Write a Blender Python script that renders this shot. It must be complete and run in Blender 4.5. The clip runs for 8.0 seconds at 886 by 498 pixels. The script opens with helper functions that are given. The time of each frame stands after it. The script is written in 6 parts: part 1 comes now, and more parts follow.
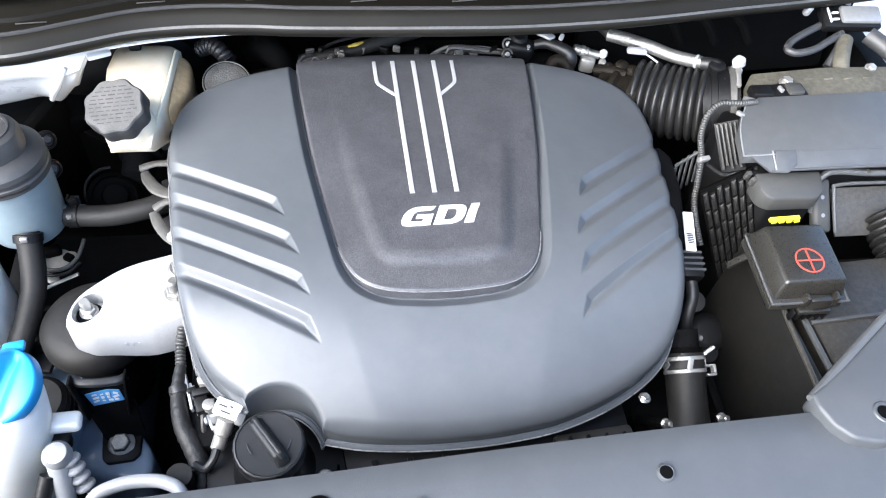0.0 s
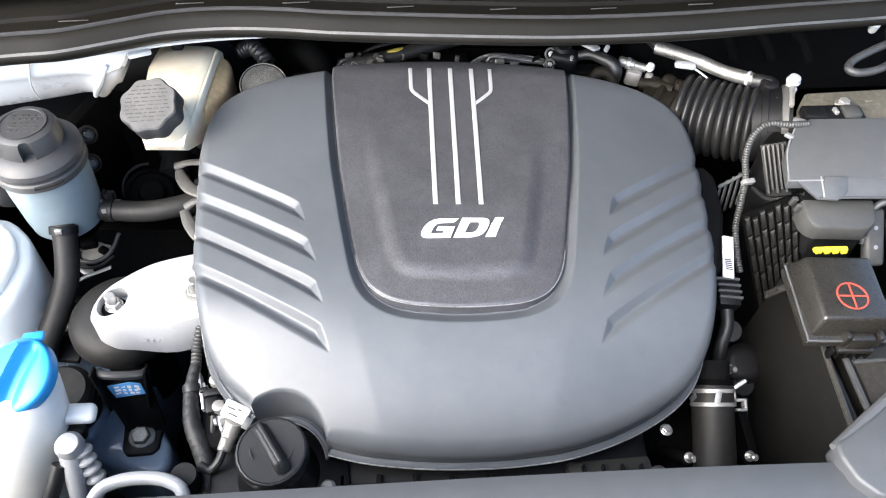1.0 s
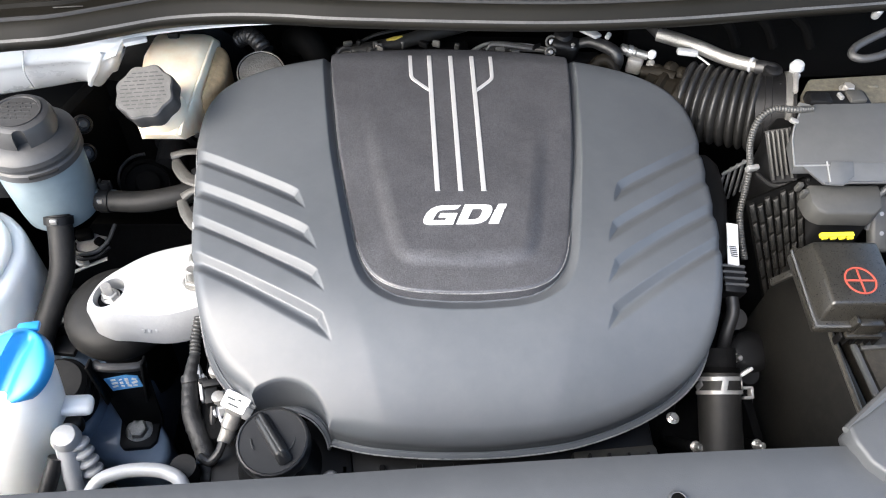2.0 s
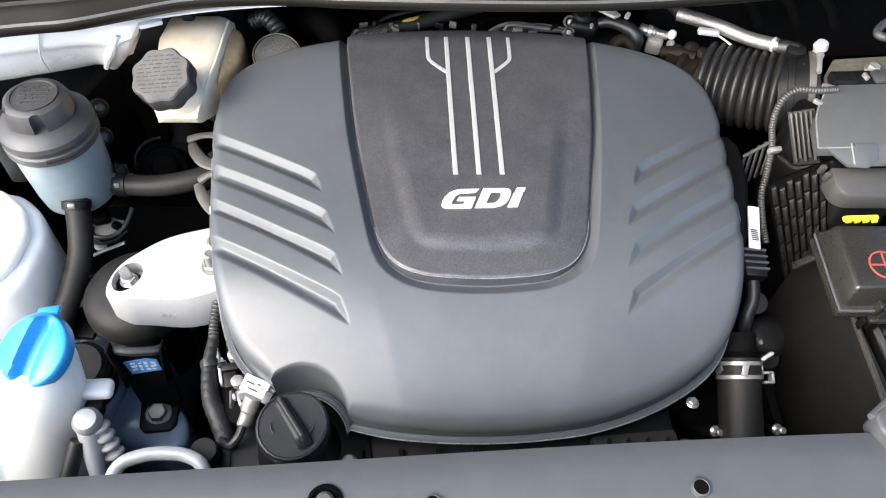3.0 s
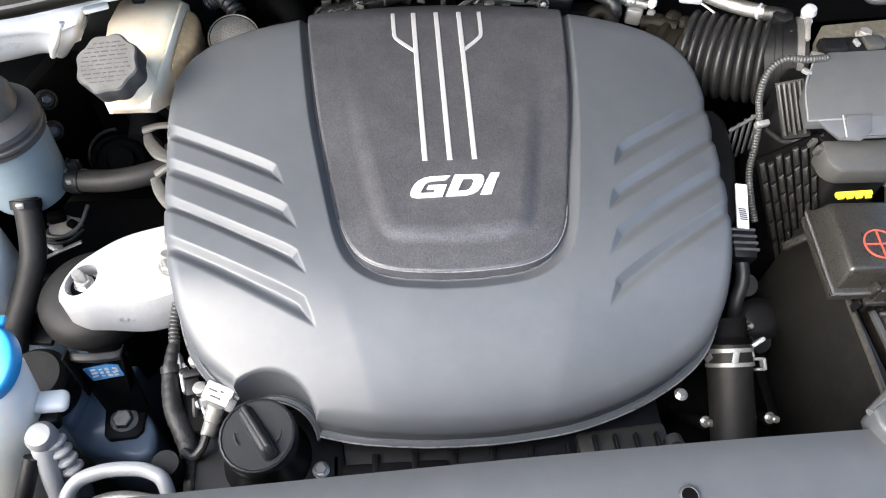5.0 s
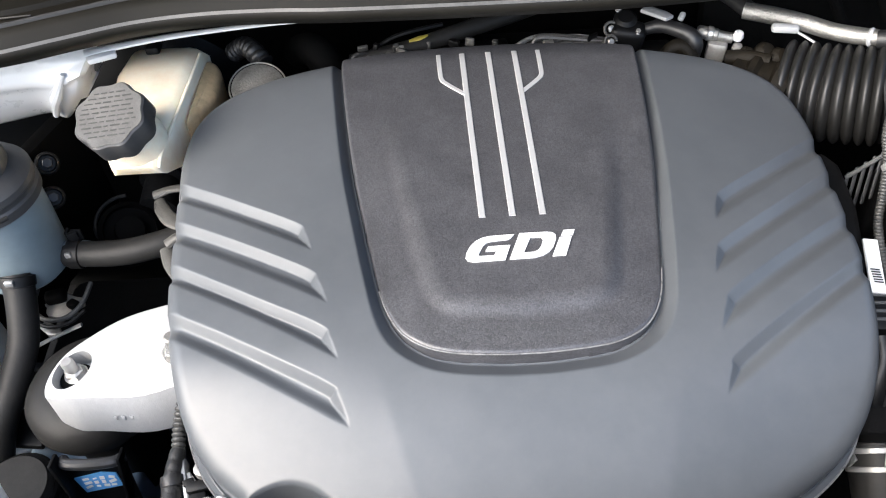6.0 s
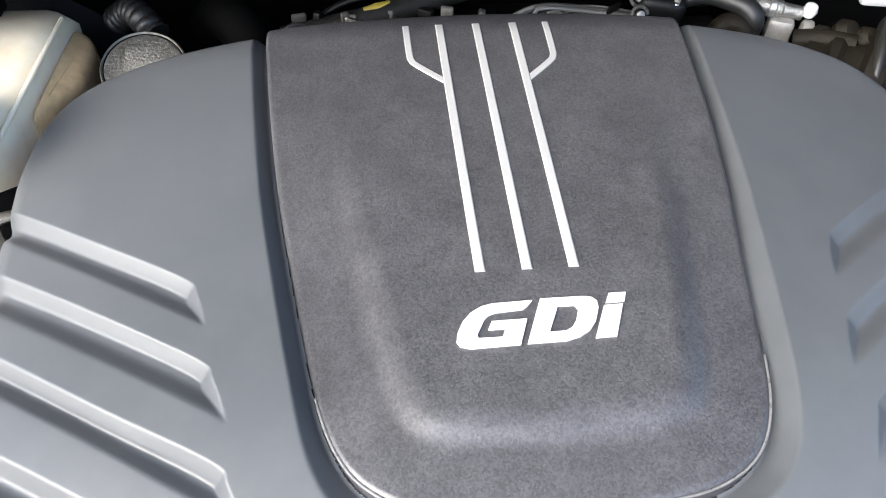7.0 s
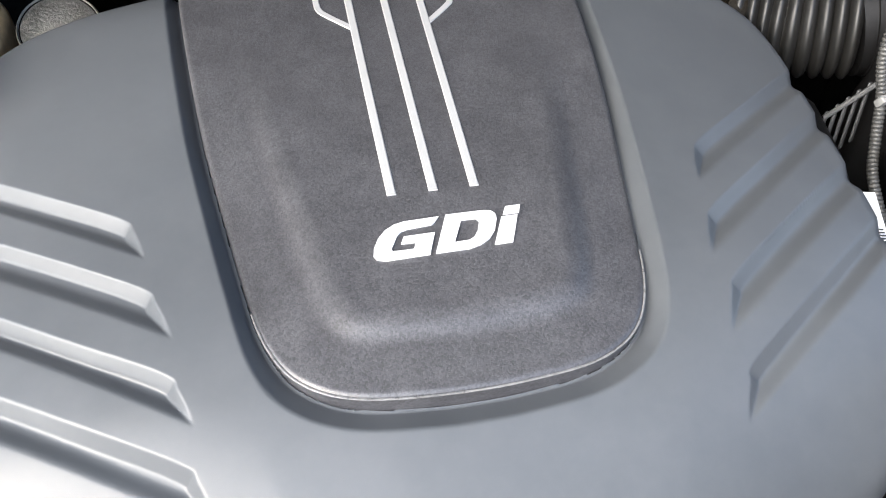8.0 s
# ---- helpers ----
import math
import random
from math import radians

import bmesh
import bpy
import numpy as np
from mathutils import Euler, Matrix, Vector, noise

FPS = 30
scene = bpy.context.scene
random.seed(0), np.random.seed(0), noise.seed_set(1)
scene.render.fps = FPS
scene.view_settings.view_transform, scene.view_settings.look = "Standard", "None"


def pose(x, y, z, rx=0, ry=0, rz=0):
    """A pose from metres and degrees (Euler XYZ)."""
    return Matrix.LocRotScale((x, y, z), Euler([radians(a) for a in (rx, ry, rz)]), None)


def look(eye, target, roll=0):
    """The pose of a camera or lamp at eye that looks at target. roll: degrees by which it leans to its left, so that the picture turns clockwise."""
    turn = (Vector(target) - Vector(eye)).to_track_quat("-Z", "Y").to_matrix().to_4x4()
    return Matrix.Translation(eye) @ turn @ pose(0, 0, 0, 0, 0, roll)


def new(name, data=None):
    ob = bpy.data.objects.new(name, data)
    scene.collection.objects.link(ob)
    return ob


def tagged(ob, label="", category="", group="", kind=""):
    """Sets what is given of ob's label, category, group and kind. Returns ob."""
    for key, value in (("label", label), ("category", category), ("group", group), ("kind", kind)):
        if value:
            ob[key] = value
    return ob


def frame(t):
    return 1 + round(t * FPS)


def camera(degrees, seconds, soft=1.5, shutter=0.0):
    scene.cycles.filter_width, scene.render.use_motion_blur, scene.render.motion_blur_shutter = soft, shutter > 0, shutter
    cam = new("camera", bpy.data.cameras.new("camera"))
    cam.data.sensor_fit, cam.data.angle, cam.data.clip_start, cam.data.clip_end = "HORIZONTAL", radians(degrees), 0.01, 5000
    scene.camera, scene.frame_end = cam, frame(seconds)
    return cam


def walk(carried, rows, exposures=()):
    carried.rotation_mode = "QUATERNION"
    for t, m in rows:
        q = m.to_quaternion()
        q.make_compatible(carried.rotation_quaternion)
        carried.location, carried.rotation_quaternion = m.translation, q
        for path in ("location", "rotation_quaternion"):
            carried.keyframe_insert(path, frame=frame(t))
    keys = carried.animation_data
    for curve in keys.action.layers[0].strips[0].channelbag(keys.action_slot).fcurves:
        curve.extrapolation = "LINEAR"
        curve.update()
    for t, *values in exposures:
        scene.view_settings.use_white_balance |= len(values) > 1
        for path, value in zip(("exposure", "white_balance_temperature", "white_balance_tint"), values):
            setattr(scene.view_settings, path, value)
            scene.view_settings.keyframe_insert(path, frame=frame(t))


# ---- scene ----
cam = camera(59.4, 8.0, soft=1.1)
PATH = [
    (0, (-0.114, -0.547, 0.601), (0.178, 0.673, -0.957), 7.6),
    (0.5, (-0.067, -0.538, 0.605), (0.077, 0.654, -0.995), 6.5),
    (1, (-0.062, -0.532, 0.597), (0.053, 0.708, -0.968), 4.2),
    (1.5, (-0.065, -0.536, 0.582), (0.075, 0.708, -0.978), 4.8),
    (3, (-0.076, -0.53, 0.577), (0.024, 0.674, -1.016), 3.4),
    (3.5, (-0.063, -0.52, 0.571), (0.053, 0.645, -1.051), 2.6),
    (4, (-0.067, -0.504, 0.553), (0.083, 0.654, -1.07), 4.0),
    (4.2, (-0.055, -0.498, 0.551), (0.088, 0.635, -1.091), 3.0),
    (5.3, (-0.054, -0.486, 0.552), (0.064, 0.69, -1.062), 2.5),
    (5.5, (-0.055, -0.475, 0.535), (0.083, 0.763, -1.03), 2.9),
    (6, (-0.063, -0.415, 0.438), (-0.038, 0.905, -1.064), -2.4),
    (6.5, (-0.053, -0.324, 0.338), (0.042, 0.994, -1.162), 1.6),
    (7, (-0.07, -0.242, 0.295), (0.08, 1.072, -1.205), 1.8),
    (7.5, (-0.062, -0.223, 0.278), (0.16, 1.049, -1.25), 3.3),
    (8, (-0.067, -0.289, 0.319), (0.247, 0.921, -1.242), 4.1),
]
walk(cam, [(t, look(eye, target, roll)) for t, eye, target, roll in PATH],
     exposures=[(0, 2.36, 5350, 9), (0.5, 2.34, 5550, 9), (1, 2.26, 5650, 9), (1.5, 2.12, 5700, 9), (3, 1.96, 5750, 9), (4.2, 2.1, 5750, 9), (5.5, 2.08, 5750, 9), (6, 1.86, 5730, 9), (6.5, 1.8, 5720, 8), (7, 2.08, 5720, 8), (7.5, 2.06, 5720, 8), (8, 2.02, 5740, 8)])

# ---------------------------------------------------------------- world and light
world = bpy.data.worlds.new("sky")
scene.world = world
world.use_nodes = True
wn = world.node_tree.nodes
sky = wn.new("ShaderNodeTexSky")
sky.sky_type = 'NISHITA'
sky.sun_disc = False
sky.sun_elevation, sky.sun_rotation = radians(40), radians(237)
sky.air_density, sky.dust_density, sky.ozone_density = 1.2, 6.0, 0.2
wn["Background"].inputs["Strength"].default_value = 0.15
world.node_tree.links.new(sky.outputs[0], wn["Background"].inputs["Color"])

sun_data = bpy.data.lights.new("sun", 'SUN')
sun_data.energy, sun_data.angle, sun_data.color = 1.5, radians(84), (1.0, 0.96, 0.9)
sun = new("sun", sun_data)
sun.matrix_world = look((-3.5, -2.3, 3.5), (0, 0, 0))


# ---------------------------------------------------------------- materials
def mat(name, color, rough=0.5, metal=0.0, var=0.25, scale=40.0, bump=0.1, grain=900.0, grain_bump=0.0,
        spec=0.5, dust=0.0, dust_color=(0.30, 0.27, 0.22), trans=0.0, coat=0.0, sss=0.0, rvar=0.12, speck=0.0):
    """A surface with uneven colour at two scales, fine relief and, where given, dust."""
    m = bpy.data.materials.new(name)
    m.use_nodes = True
    nt = m.node_tree
    n, l = nt.nodes, nt.links
    b = n["Principled BSDF"]
    co = n.new("ShaderNodeTexCoord")

    def noise_at(s, detail=4.0, r=0.55):
        t = n.new("ShaderNodeTexNoise")
        t.inputs["Scale"].default_value, t.inputs["Detail"].default_value = s, detail
        t.inputs["Roughness"].default_value = r
        l.new(co.outputs["Object"], t.inputs["Vector"])
        return t

    big, small = noise_at(scale / 4, 3), noise_at(scale * 4, 5, 0.65)
    mix = n.new("ShaderNodeMix")
    mix.data_type = 'FLOAT'
    mix.inputs[0].default_value = 0.45
    l.new(big.outputs["Fac"], mix.inputs[2])
    l.new(small.outputs["Fac"], mix.inputs[3])
    ramp = n.new("ShaderNodeValToRGB")
    ramp.color_ramp.elements[0].position, ramp.color_ramp.elements[1].position = 0.3, 0.7
    c = np.array(color)
    ramp.color_ramp.elements[0].color = (*np.clip(c * (1 - var), 0, 1), 1)
    ramp.color_ramp.elements[1].color = (*np.clip(c * (1 + var), 0, 1), 1)
    l.new(mix.outputs[0], ramp.inputs[0])
    out = ramp.outputs[0]
    if dust > 0:
        spots = noise_at(scale * 1.3, 8, 0.7)
        dr = n.new("ShaderNodeMapRange")
        dr.inputs[1].default_value, dr.inputs[2].default_value = 0.42, 0.75
        dr.inputs[3].default_value, dr.inputs[4].default_value = 0.0, dust
        l.new(spots.outputs["Fac"], dr.inputs[0])
        dm = n.new("ShaderNodeMix")
        dm.data_type = 'RGBA'
        l.new(dr.outputs[0], dm.inputs[0])
        l.new(out, dm.inputs[6])
        dm.inputs[7].default_value = (*dust_color, 1)
        out = dm.outputs[2]
    cells = None
    if speck > 0:
        # a coarse moulded grain: each tiny cell has its own height and shade
        cells = n.new("ShaderNodeTexVoronoi")
        cells.inputs["Scale"].default_value = grain
        l.new(co.outputs["Object"], cells.inputs["Vector"])
        sp = n.new("ShaderNodeMapRange")
        sp.inputs[3].default_value, sp.inputs[4].default_value = 1 - speck, 1 + speck
        l.new(cells.outputs["Color"], sp.inputs[0])
        sm = n.new("ShaderNodeVectorMath")
        sm.operation = 'SCALE'
        l.new(out, sm.inputs[0])
        l.new(sp.outputs[0], sm.inputs["Scale"])
        out = sm.outputs[0]
    l.new(out, b.inputs["Base Color"])
    rr = n.new("ShaderNodeMapRange")
    rr.inputs[3].default_value, rr.inputs[4].default_value = max(0.02, rough - rvar), min(1.0, rough + rvar)
    l.new(small.outputs["Fac"], rr.inputs[0])
    l.new(rr.outputs[0], b.inputs["Roughness"])
    b.inputs["Metallic"].default_value = metal
    b.inputs["Specular IOR Level"].default_value = spec
    b.inputs["Transmission Weight"].default_value = trans
    b.inputs["Coat Weight"].default_value = coat
    if sss:
        b.inputs["Subsurface Weight"].default_value = sss
        b.inputs["Subsurface Radius"].default_value = (0.05, 0.047, 0.044) if sss > 0.5 else (0.02, 0.016, 0.012)
        b.inputs["Subsurface Scale"].default_value = 0.6
    bp = n.new("ShaderNodeBump")
    bp.inputs["Strength"].default_value, bp.inputs["Distance"].default_value = bump, 0.002
    l.new(small.outputs["Fac"], bp.inputs["Height"])
    last = bp
    if grain_bump > 0:
        g = noise_at(grain, 2, 0.5)
        gb = n.new("ShaderNodeBump")
        gb.inputs["Strength"].default_value, gb.inputs["Distance"].default_value = grain_bump, 0.0006
        l.new(cells.outputs["Color"] if cells else g.outputs["Fac"], gb.inputs["Height"])
        l.new(bp.outputs[0], gb.inputs["Normal"])
        last = gb
    l.new(last.outputs[0], b.inputs["Normal"])
    return m


M = dict(
    cover=mat("satin_cover_plastic", (0.066, 0.0715, 0.0785), 0.42, 0.0, 0.12, 14, 0.015, 2600, 0.10, 0.52, dust=0.06, dust_color=(0.24, 0.24, 0.24), rvar=0.05),
    panel=mat("grained_cover_plastic", (0.0440, 0.0440, 0.0485), 0.40, 0.0, 0.22, 24, 0.03, 1000, 0.55, 0.7, dust=0.14, dust_color=(0.19, 0.19, 0.20), rvar=0.06, speck=0.45),
    silver=mat("silver_paint", (0.60, 0.60, 0.60), 0.38, 0.5, 0.07, 60, 0.02),
    letter=mat("white_silver_paint", (0.68, 0.68, 0.68), 0.4, 0.1, 0.05, 60, 0.02),
    black=mat("black_plastic", (0.0045, 0.0045, 0.0048), 0.5, 0.0, 0.35, 60, 0.10, 1500, 0.12, 0.25),
    dusty=mat("dusty_black_plastic", (0.028, 0.0265, 0.023), 0.42, 0.0, 0.25, 160, 0.08, 1500, 0.15, 0.55, dust=0.22, dust_color=(0.17, 0.155, 0.12)),
    lid=mat("grey_black_plastic", (0.058, 0.060, 0.062), 0.48, 0.0, 0.12, 30, 0.04, 1800, 0.10, dust=0.08, dust_color=(0.22, 0.22, 0.21)),
    shield=mat("grey_shield_plastic", (0.046, 0.049, 0.053), 0.48, 0.0, 0.05, 30, 0.02, 1600, 0.16, dust=0.05, dust_color=(0.20, 0.20, 0.20)),
    rubber=mat("black_rubber", (0.012, 0.012, 0.0125), 0.46, 0.0, 0.25, 60, 0.06, 1200, 0.10, 0.5),
    greyrub=mat("grey_rubber", (0.012, 0.0118, 0.0115), 0.55, 0.0, 0.4, 60, 0.10, 1200, 0.12, 0.22, dust=0.12, dust_color=(0.06, 0.058, 0.05)),
    seal=mat("weather_strip_rubber", (0.0088, 0.0080, 0.0060), 0.6, 0.0, 0.25, 40, 0.05, 1200, 0.12, 0.18),
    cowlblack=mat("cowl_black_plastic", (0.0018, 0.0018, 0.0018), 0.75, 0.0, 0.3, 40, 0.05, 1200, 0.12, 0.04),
    grime=mat("grey_grimed_metal", (0.085, 0.083, 0.078), 0.45, 0.3, 0.35, 90, 0.2),
    amber=mat("aged_amber_plastic", (0.50, 0.37, 0.21), 0.40, 0.0, 0.45, 30, 0.03, sss=0.2),
    wallblack=mat("black_box_plastic", (0.022, 0.0215, 0.019), 0.42, 0.0, 0.25, 30, 0.05, 1500, 0.12, 0.55, dust=0.10, dust_color=(0.15, 0.14, 0.11)),
    cast=mat("cast_aluminium", (0.40, 0.405, 0.41), 0.45, 0.2, 0.09, 60, 0.20, 1200, 0.25),
    steel=mat("zinc_steel", (0.60, 0.59, 0.57), 0.36, 0.85, 0.10, 60, 0.01),
    oldmetal=mat("dull_aluminium", (0.34, 0.33, 0.31), 0.42, 0.6, 0.3, 90, 0.15, dust=0.1),
    white=mat("white_car_paint", (0.60, 0.61, 0.62), 0.30, 0.0, 0.03, 12, 0.01, coat=0.4),
    # white body paint with its blue sky-lit shade mixed into the colour
    rail=mat("shaded_white_rail", (0.19, 0.25, 0.34), 0.34, 0.0, 0.12, 20, 0.03, coat=0.3, dust=0.06),
    cream=mat("cream_translucent_plastic", (0.92, 0.84, 0.66), 0.38, 0.0, 0.06, 14, 0.03, dust=0.55, dust_color=(0.80, 0.50, 0.24), sss=0.3),
    milk=mat("milky_translucent_plastic", (0.160, 0.198, 0.218), 0.35, 0.0, 0.14, 16, 0.03),
    tank=mat("white_tank_plastic", (0.86, 0.88, 0.87), 0.36, 0.0, 0.05, 12, 0.03, sss=0.9),
    blue=mat("blue_cap_plastic", (0.045, 0.28, 0.62), 0.38, 0.0, 0.10, 40, 0.04),
    capgrey=mat("grey_cap_plastic", (0.036, 0.036, 0.037), 0.48, 0.0, 0.15, 60, 0.05, 1500, 0.14, dust=0.08, dust_color=(0.16, 0.16, 0.16)),
    caplight=mat("worn_cap_top", (0.075, 0.074, 0.072), 0.5, 0.0, 0.4, 140, 0.06, 1500, 0.15),
    print=mat("worn_dark_print", (0.034, 0.034, 0.034), 0.6, 0.0, 0.5, 300, 0.02),
    paper=mat("white_label", (0.80, 0.80, 0.80), 0.5, 0.0, 0.05, 60, 0.02),
    bluelabel=mat("blue_label", (0.14, 0.40, 0.80), 0.5, 0.0, 0.1, 60, 0.02),
    red=mat("red_print", (0.34, 0.055, 0.032), 0.5, 0.0, 0.3, 260, 0.03, dust=0.3, dust_color=(0.12, 0.10, 0.08)),
    yellow=mat("yellow_tag", (0.80, 0.70, 0.02), 0.45, 0.0, 0.08, 60, 0.03),
    disc=mat("grey_plated_disc", (0.26, 0.26, 0.255), 0.42, 0.4, 0.2, 60, 0.06),
    tape=mat("loom_tape", (0.008, 0.008, 0.0082), 0.55, 0.0, 0.4, 30, 0.6),
    # colour lowered to near black to carry the deep bay's shade
    deepshade=mat("shade_black_metal", (0.0042, 0.0042, 0.0044), 0.75, 0.0, 0.5, 60, 0.4, spec=0.08),
    liner=mat("hood_liner_felt", (0.0035, 0.0035, 0.0035), 0.95, 0.0, 0.2, 60, 0.3, spec=0.05),
    dustbrown=mat("dust_covered_plastic", (0.075, 0.070, 0.055), 0.7, 0.0, 0.35, 110, 0.15, 1400, 0.2, 0.35, dust=0.35, dust_color=(0.24, 0.22, 0.16)),
    bellows=mat("satin_bellows_rubber", (0.0105, 0.0103, 0.0098), 0.46, 0.0, 0.35, 60, 0.06, 1200, 0.10, 0.5),
    mustard=mat("faded_yellow_tape", (0.34, 0.27, 0.04), 0.5, 0.0, 0.3, 200, 0.03),
    capblack=mat("black_cap_plastic", (0.0125, 0.013, 0.0142), 0.46, 0.0, 0.25, 60, 0.05, 1500, 0.14, 0.45, dust=0.05, dust_color=(0.10, 0.10, 0.10)),
    fuse=mat("fuse_box_plastic", (0.016, 0.0155, 0.0138), 0.30, 0.0, 0.3, 160, 0.06, 1500, 0.10, 0.6, dust=0.09, dust_color=(0.17, 0.15, 0.11)),
    lattice=mat("ribbed_black_plastic", (0.009, 0.009, 0.0085), 0.45, 0.0, 0.3, 60, 0.05, 1500, 0.1, 0.18, dust=0.08, dust_color=(0.10, 0.09, 0.075)),
    tier=mat("mid_grey_plastic", (0.045, 0.045, 0.043), 0.50, 0.0, 0.2, 40, 0.04, 1800, 0.1, 0.35, dust=0.1, dust_color=(0.14, 0.13, 0.11)),
    # pale colour for highlights drawn along the cover's edges
    edge=mat("edge_highlight", (0.22, 0.22, 0.22), 0.3, 0.2, 0.6, 60, 0.03),
    ribbed=mat("grey_conduit_plastic", (0.050, 0.050, 0.048), 0.42, 0.15, 0.4, 200, 0.1),
    cowlsheet=mat("brown_black_cowl", (0.0065, 0.0058, 0.0042), 0.6, 0.0, 0.35, 40, 0.06, 1200, 0.12, 0.15),
    strap=mat("grey_strap_metal", (0.075, 0.073, 0.068), 0.45, 0.2, 0.5, 200, 0.3),
    oldpipe=mat("weathered_aluminium_pipe", (0.27, 0.265, 0.25), 0.36, 0.8, 0.45, 120, 0.5),
    asphalt=mat("asphalt", (0.055, 0.055, 0.056), 0.9, 0.0, 0.25, 8, 0.5),
    brownpipe=mat("stained_pipe", (0.0070, 0.0058, 0.0040), 0.6, 0.0, 0.5, 90, 0.3, spec=0.12, dust=0.10, dust_color=(0.04, 0.034, 0.024)),
)


# ---------------------------------------------------------------- mesh helpers
def finish(bm, name, material, angle=35):
    bmesh.ops.recalc_face_normals(bm, faces=bm.faces)
    me = bpy.data.meshes.new(name)
    bm.to_mesh(me)
    bm.free()
    me.materials.append(material)
    me.shade_smooth()
    me.set_sharp_from_angle(angle=radians(angle))
    return me


def thing(name, at, label, category, group="", kind=""):
    ob = new(name)
    ob.empty_display_size = 0.02
    ob.location = at
    return tagged(ob, label, category, group, kind)


def part(name, bm, material, parent, label="", angle=35):
    """Links a bmesh, given in world metres, as one mesh under a thing or a part."""
    ob = new(name, finish(bm, name, material, angle))
    ob.parent = parent
    if parent.data is None:
        ob.matrix_parent_inverse = Matrix.Translation(-parent.location)
    return tagged(ob, label)


def single(name, bm, material, label, category, group="", kind="", angle=35):
    """A thing that is one mesh."""
    bm.verts.ensure_lookup_table()
    c = [(min(v.co[i] for v in bm.verts) + max(v.co[i] for v in bm.verts)) / 2 for i in range(3)]
    c[2] = min(v.co[2] for v in bm.verts)
    bmesh.ops.translate(bm, vec=-Vector(c), verts=bm.verts)
    ob = new(name, finish(bm, name, material, angle))
    ob.location = c
    return tagged(ob, label, category, group, kind)


def join(*bms):
    out = bmesh.new()
    for b in bms:
        me = bpy.data.meshes.new("tmp")
        b.to_mesh(me)
        b.free()
        out.from_mesh(me)
        bpy.data.meshes.remove(me)
    return out


def rbox(c, size, bev=0.003, rot=(0, 0, 0), taper=1.0, seg=2):
    """A box with rounded edges; taper narrows its top."""
    bm = bmesh.new()
    bmesh.ops.create_cube(bm, size=1)
    for v in bm.verts:
        k = taper if v.co.z > 0 else 1.0
        v.co = Vector((v.co.x * size[0] * k, v.co.y * size[1] * k, v.co.z * size[2]))
    if bev:
        bmesh.ops.bevel(bm, geom=bm.edges[:], offset=bev, segments=seg, affect='EDGES', profile=0.5)
    bm.transform(pose(*c, *rot))
    return bm


def prism(pts, z0, z1, bev=0.003, seg=2, m=None):
    """An outline, drawn anticlockwise, raised from z0 to z1, with rounded edges."""
    bm = bmesh.new()
    vs = [bm.verts.new((*p, z0)) for p in pts]
    f = bm.faces.new(vs)
    r = bmesh.ops.extrude_face_region(bm, geom=[f])
    for v in r["geom"]:
        if isinstance(v, bmesh.types.BMVert):
            v.co.z = z1
    if bev:
        bmesh.ops.bevel(bm, geom=[e for e in bm.edges], offset=bev, segments=seg, affect='EDGES', profile=0.5)
    if m:
        bm.transform(m)
    return bm


def axis_matrix(base, top):
    d = Vector(top) - Vector(base)
    return Matrix.Translation(base) @ d.to_track_quat('Z', 'Y').to_matrix().to_4x4()


def turned(profile, base=(0, 0, 0), top=(0, 0, 1), seg=32, wave=0.0, lobes=0):
    """A turned body: (radius, height) pairs along the axis from base towards top. wave: a scalloped rim."""
    bm = bmesh.new()
    rings = []
    for r, h in profile:
        if r < 1e-6:
            rings.append([bm.verts.new((0, 0, h))])
            continue
        ring = []
        for k in range(seg):
            a = 2 * math.pi * k / seg
            rr = r * (1 + wave * math.cos(lobes * a)) if lobes else r
            ring.append(bm.verts.new((rr * math.cos(a), rr * math.sin(a), h)))
        rings.append(ring)
    for a, b in zip(rings, rings[1:]):
        n = max(len(a), len(b))
        for k in range(n):
            q = [a[k % len(a)], a[(k + 1) % len(a)], b[(k + 1) % len(b)], b[k % len(b)]]
            q = list(dict.fromkeys(q))
            if len(q) > 2:
                bm.faces.new(q)
    for ring in (rings[0], rings[-1]):
        if len(ring) > 2:
            bm.faces.new(ring)
    bm.transform(axis_matrix(base, top))
    return bm


def spline(pts, per=8):
    """A smooth line through the points."""
    p = [Vector(q) for q in pts]
    p = [2 * p[0] - p[1]] + p + [2 * p[-1] - p[-2]]
    out = []
    for i in range(1, len(p) - 2):
        for k in range(per):
            t = k / per
            a, b, c, d = p[i - 1:i + 3]
            out.append(0.5 * (2 * b + (c - a) * t + (2 * a - 5 * b + 4 * c - d) * t * t + (3 * b - a - 3 * c + d) * t ** 3))
    return out + [p[-2]]


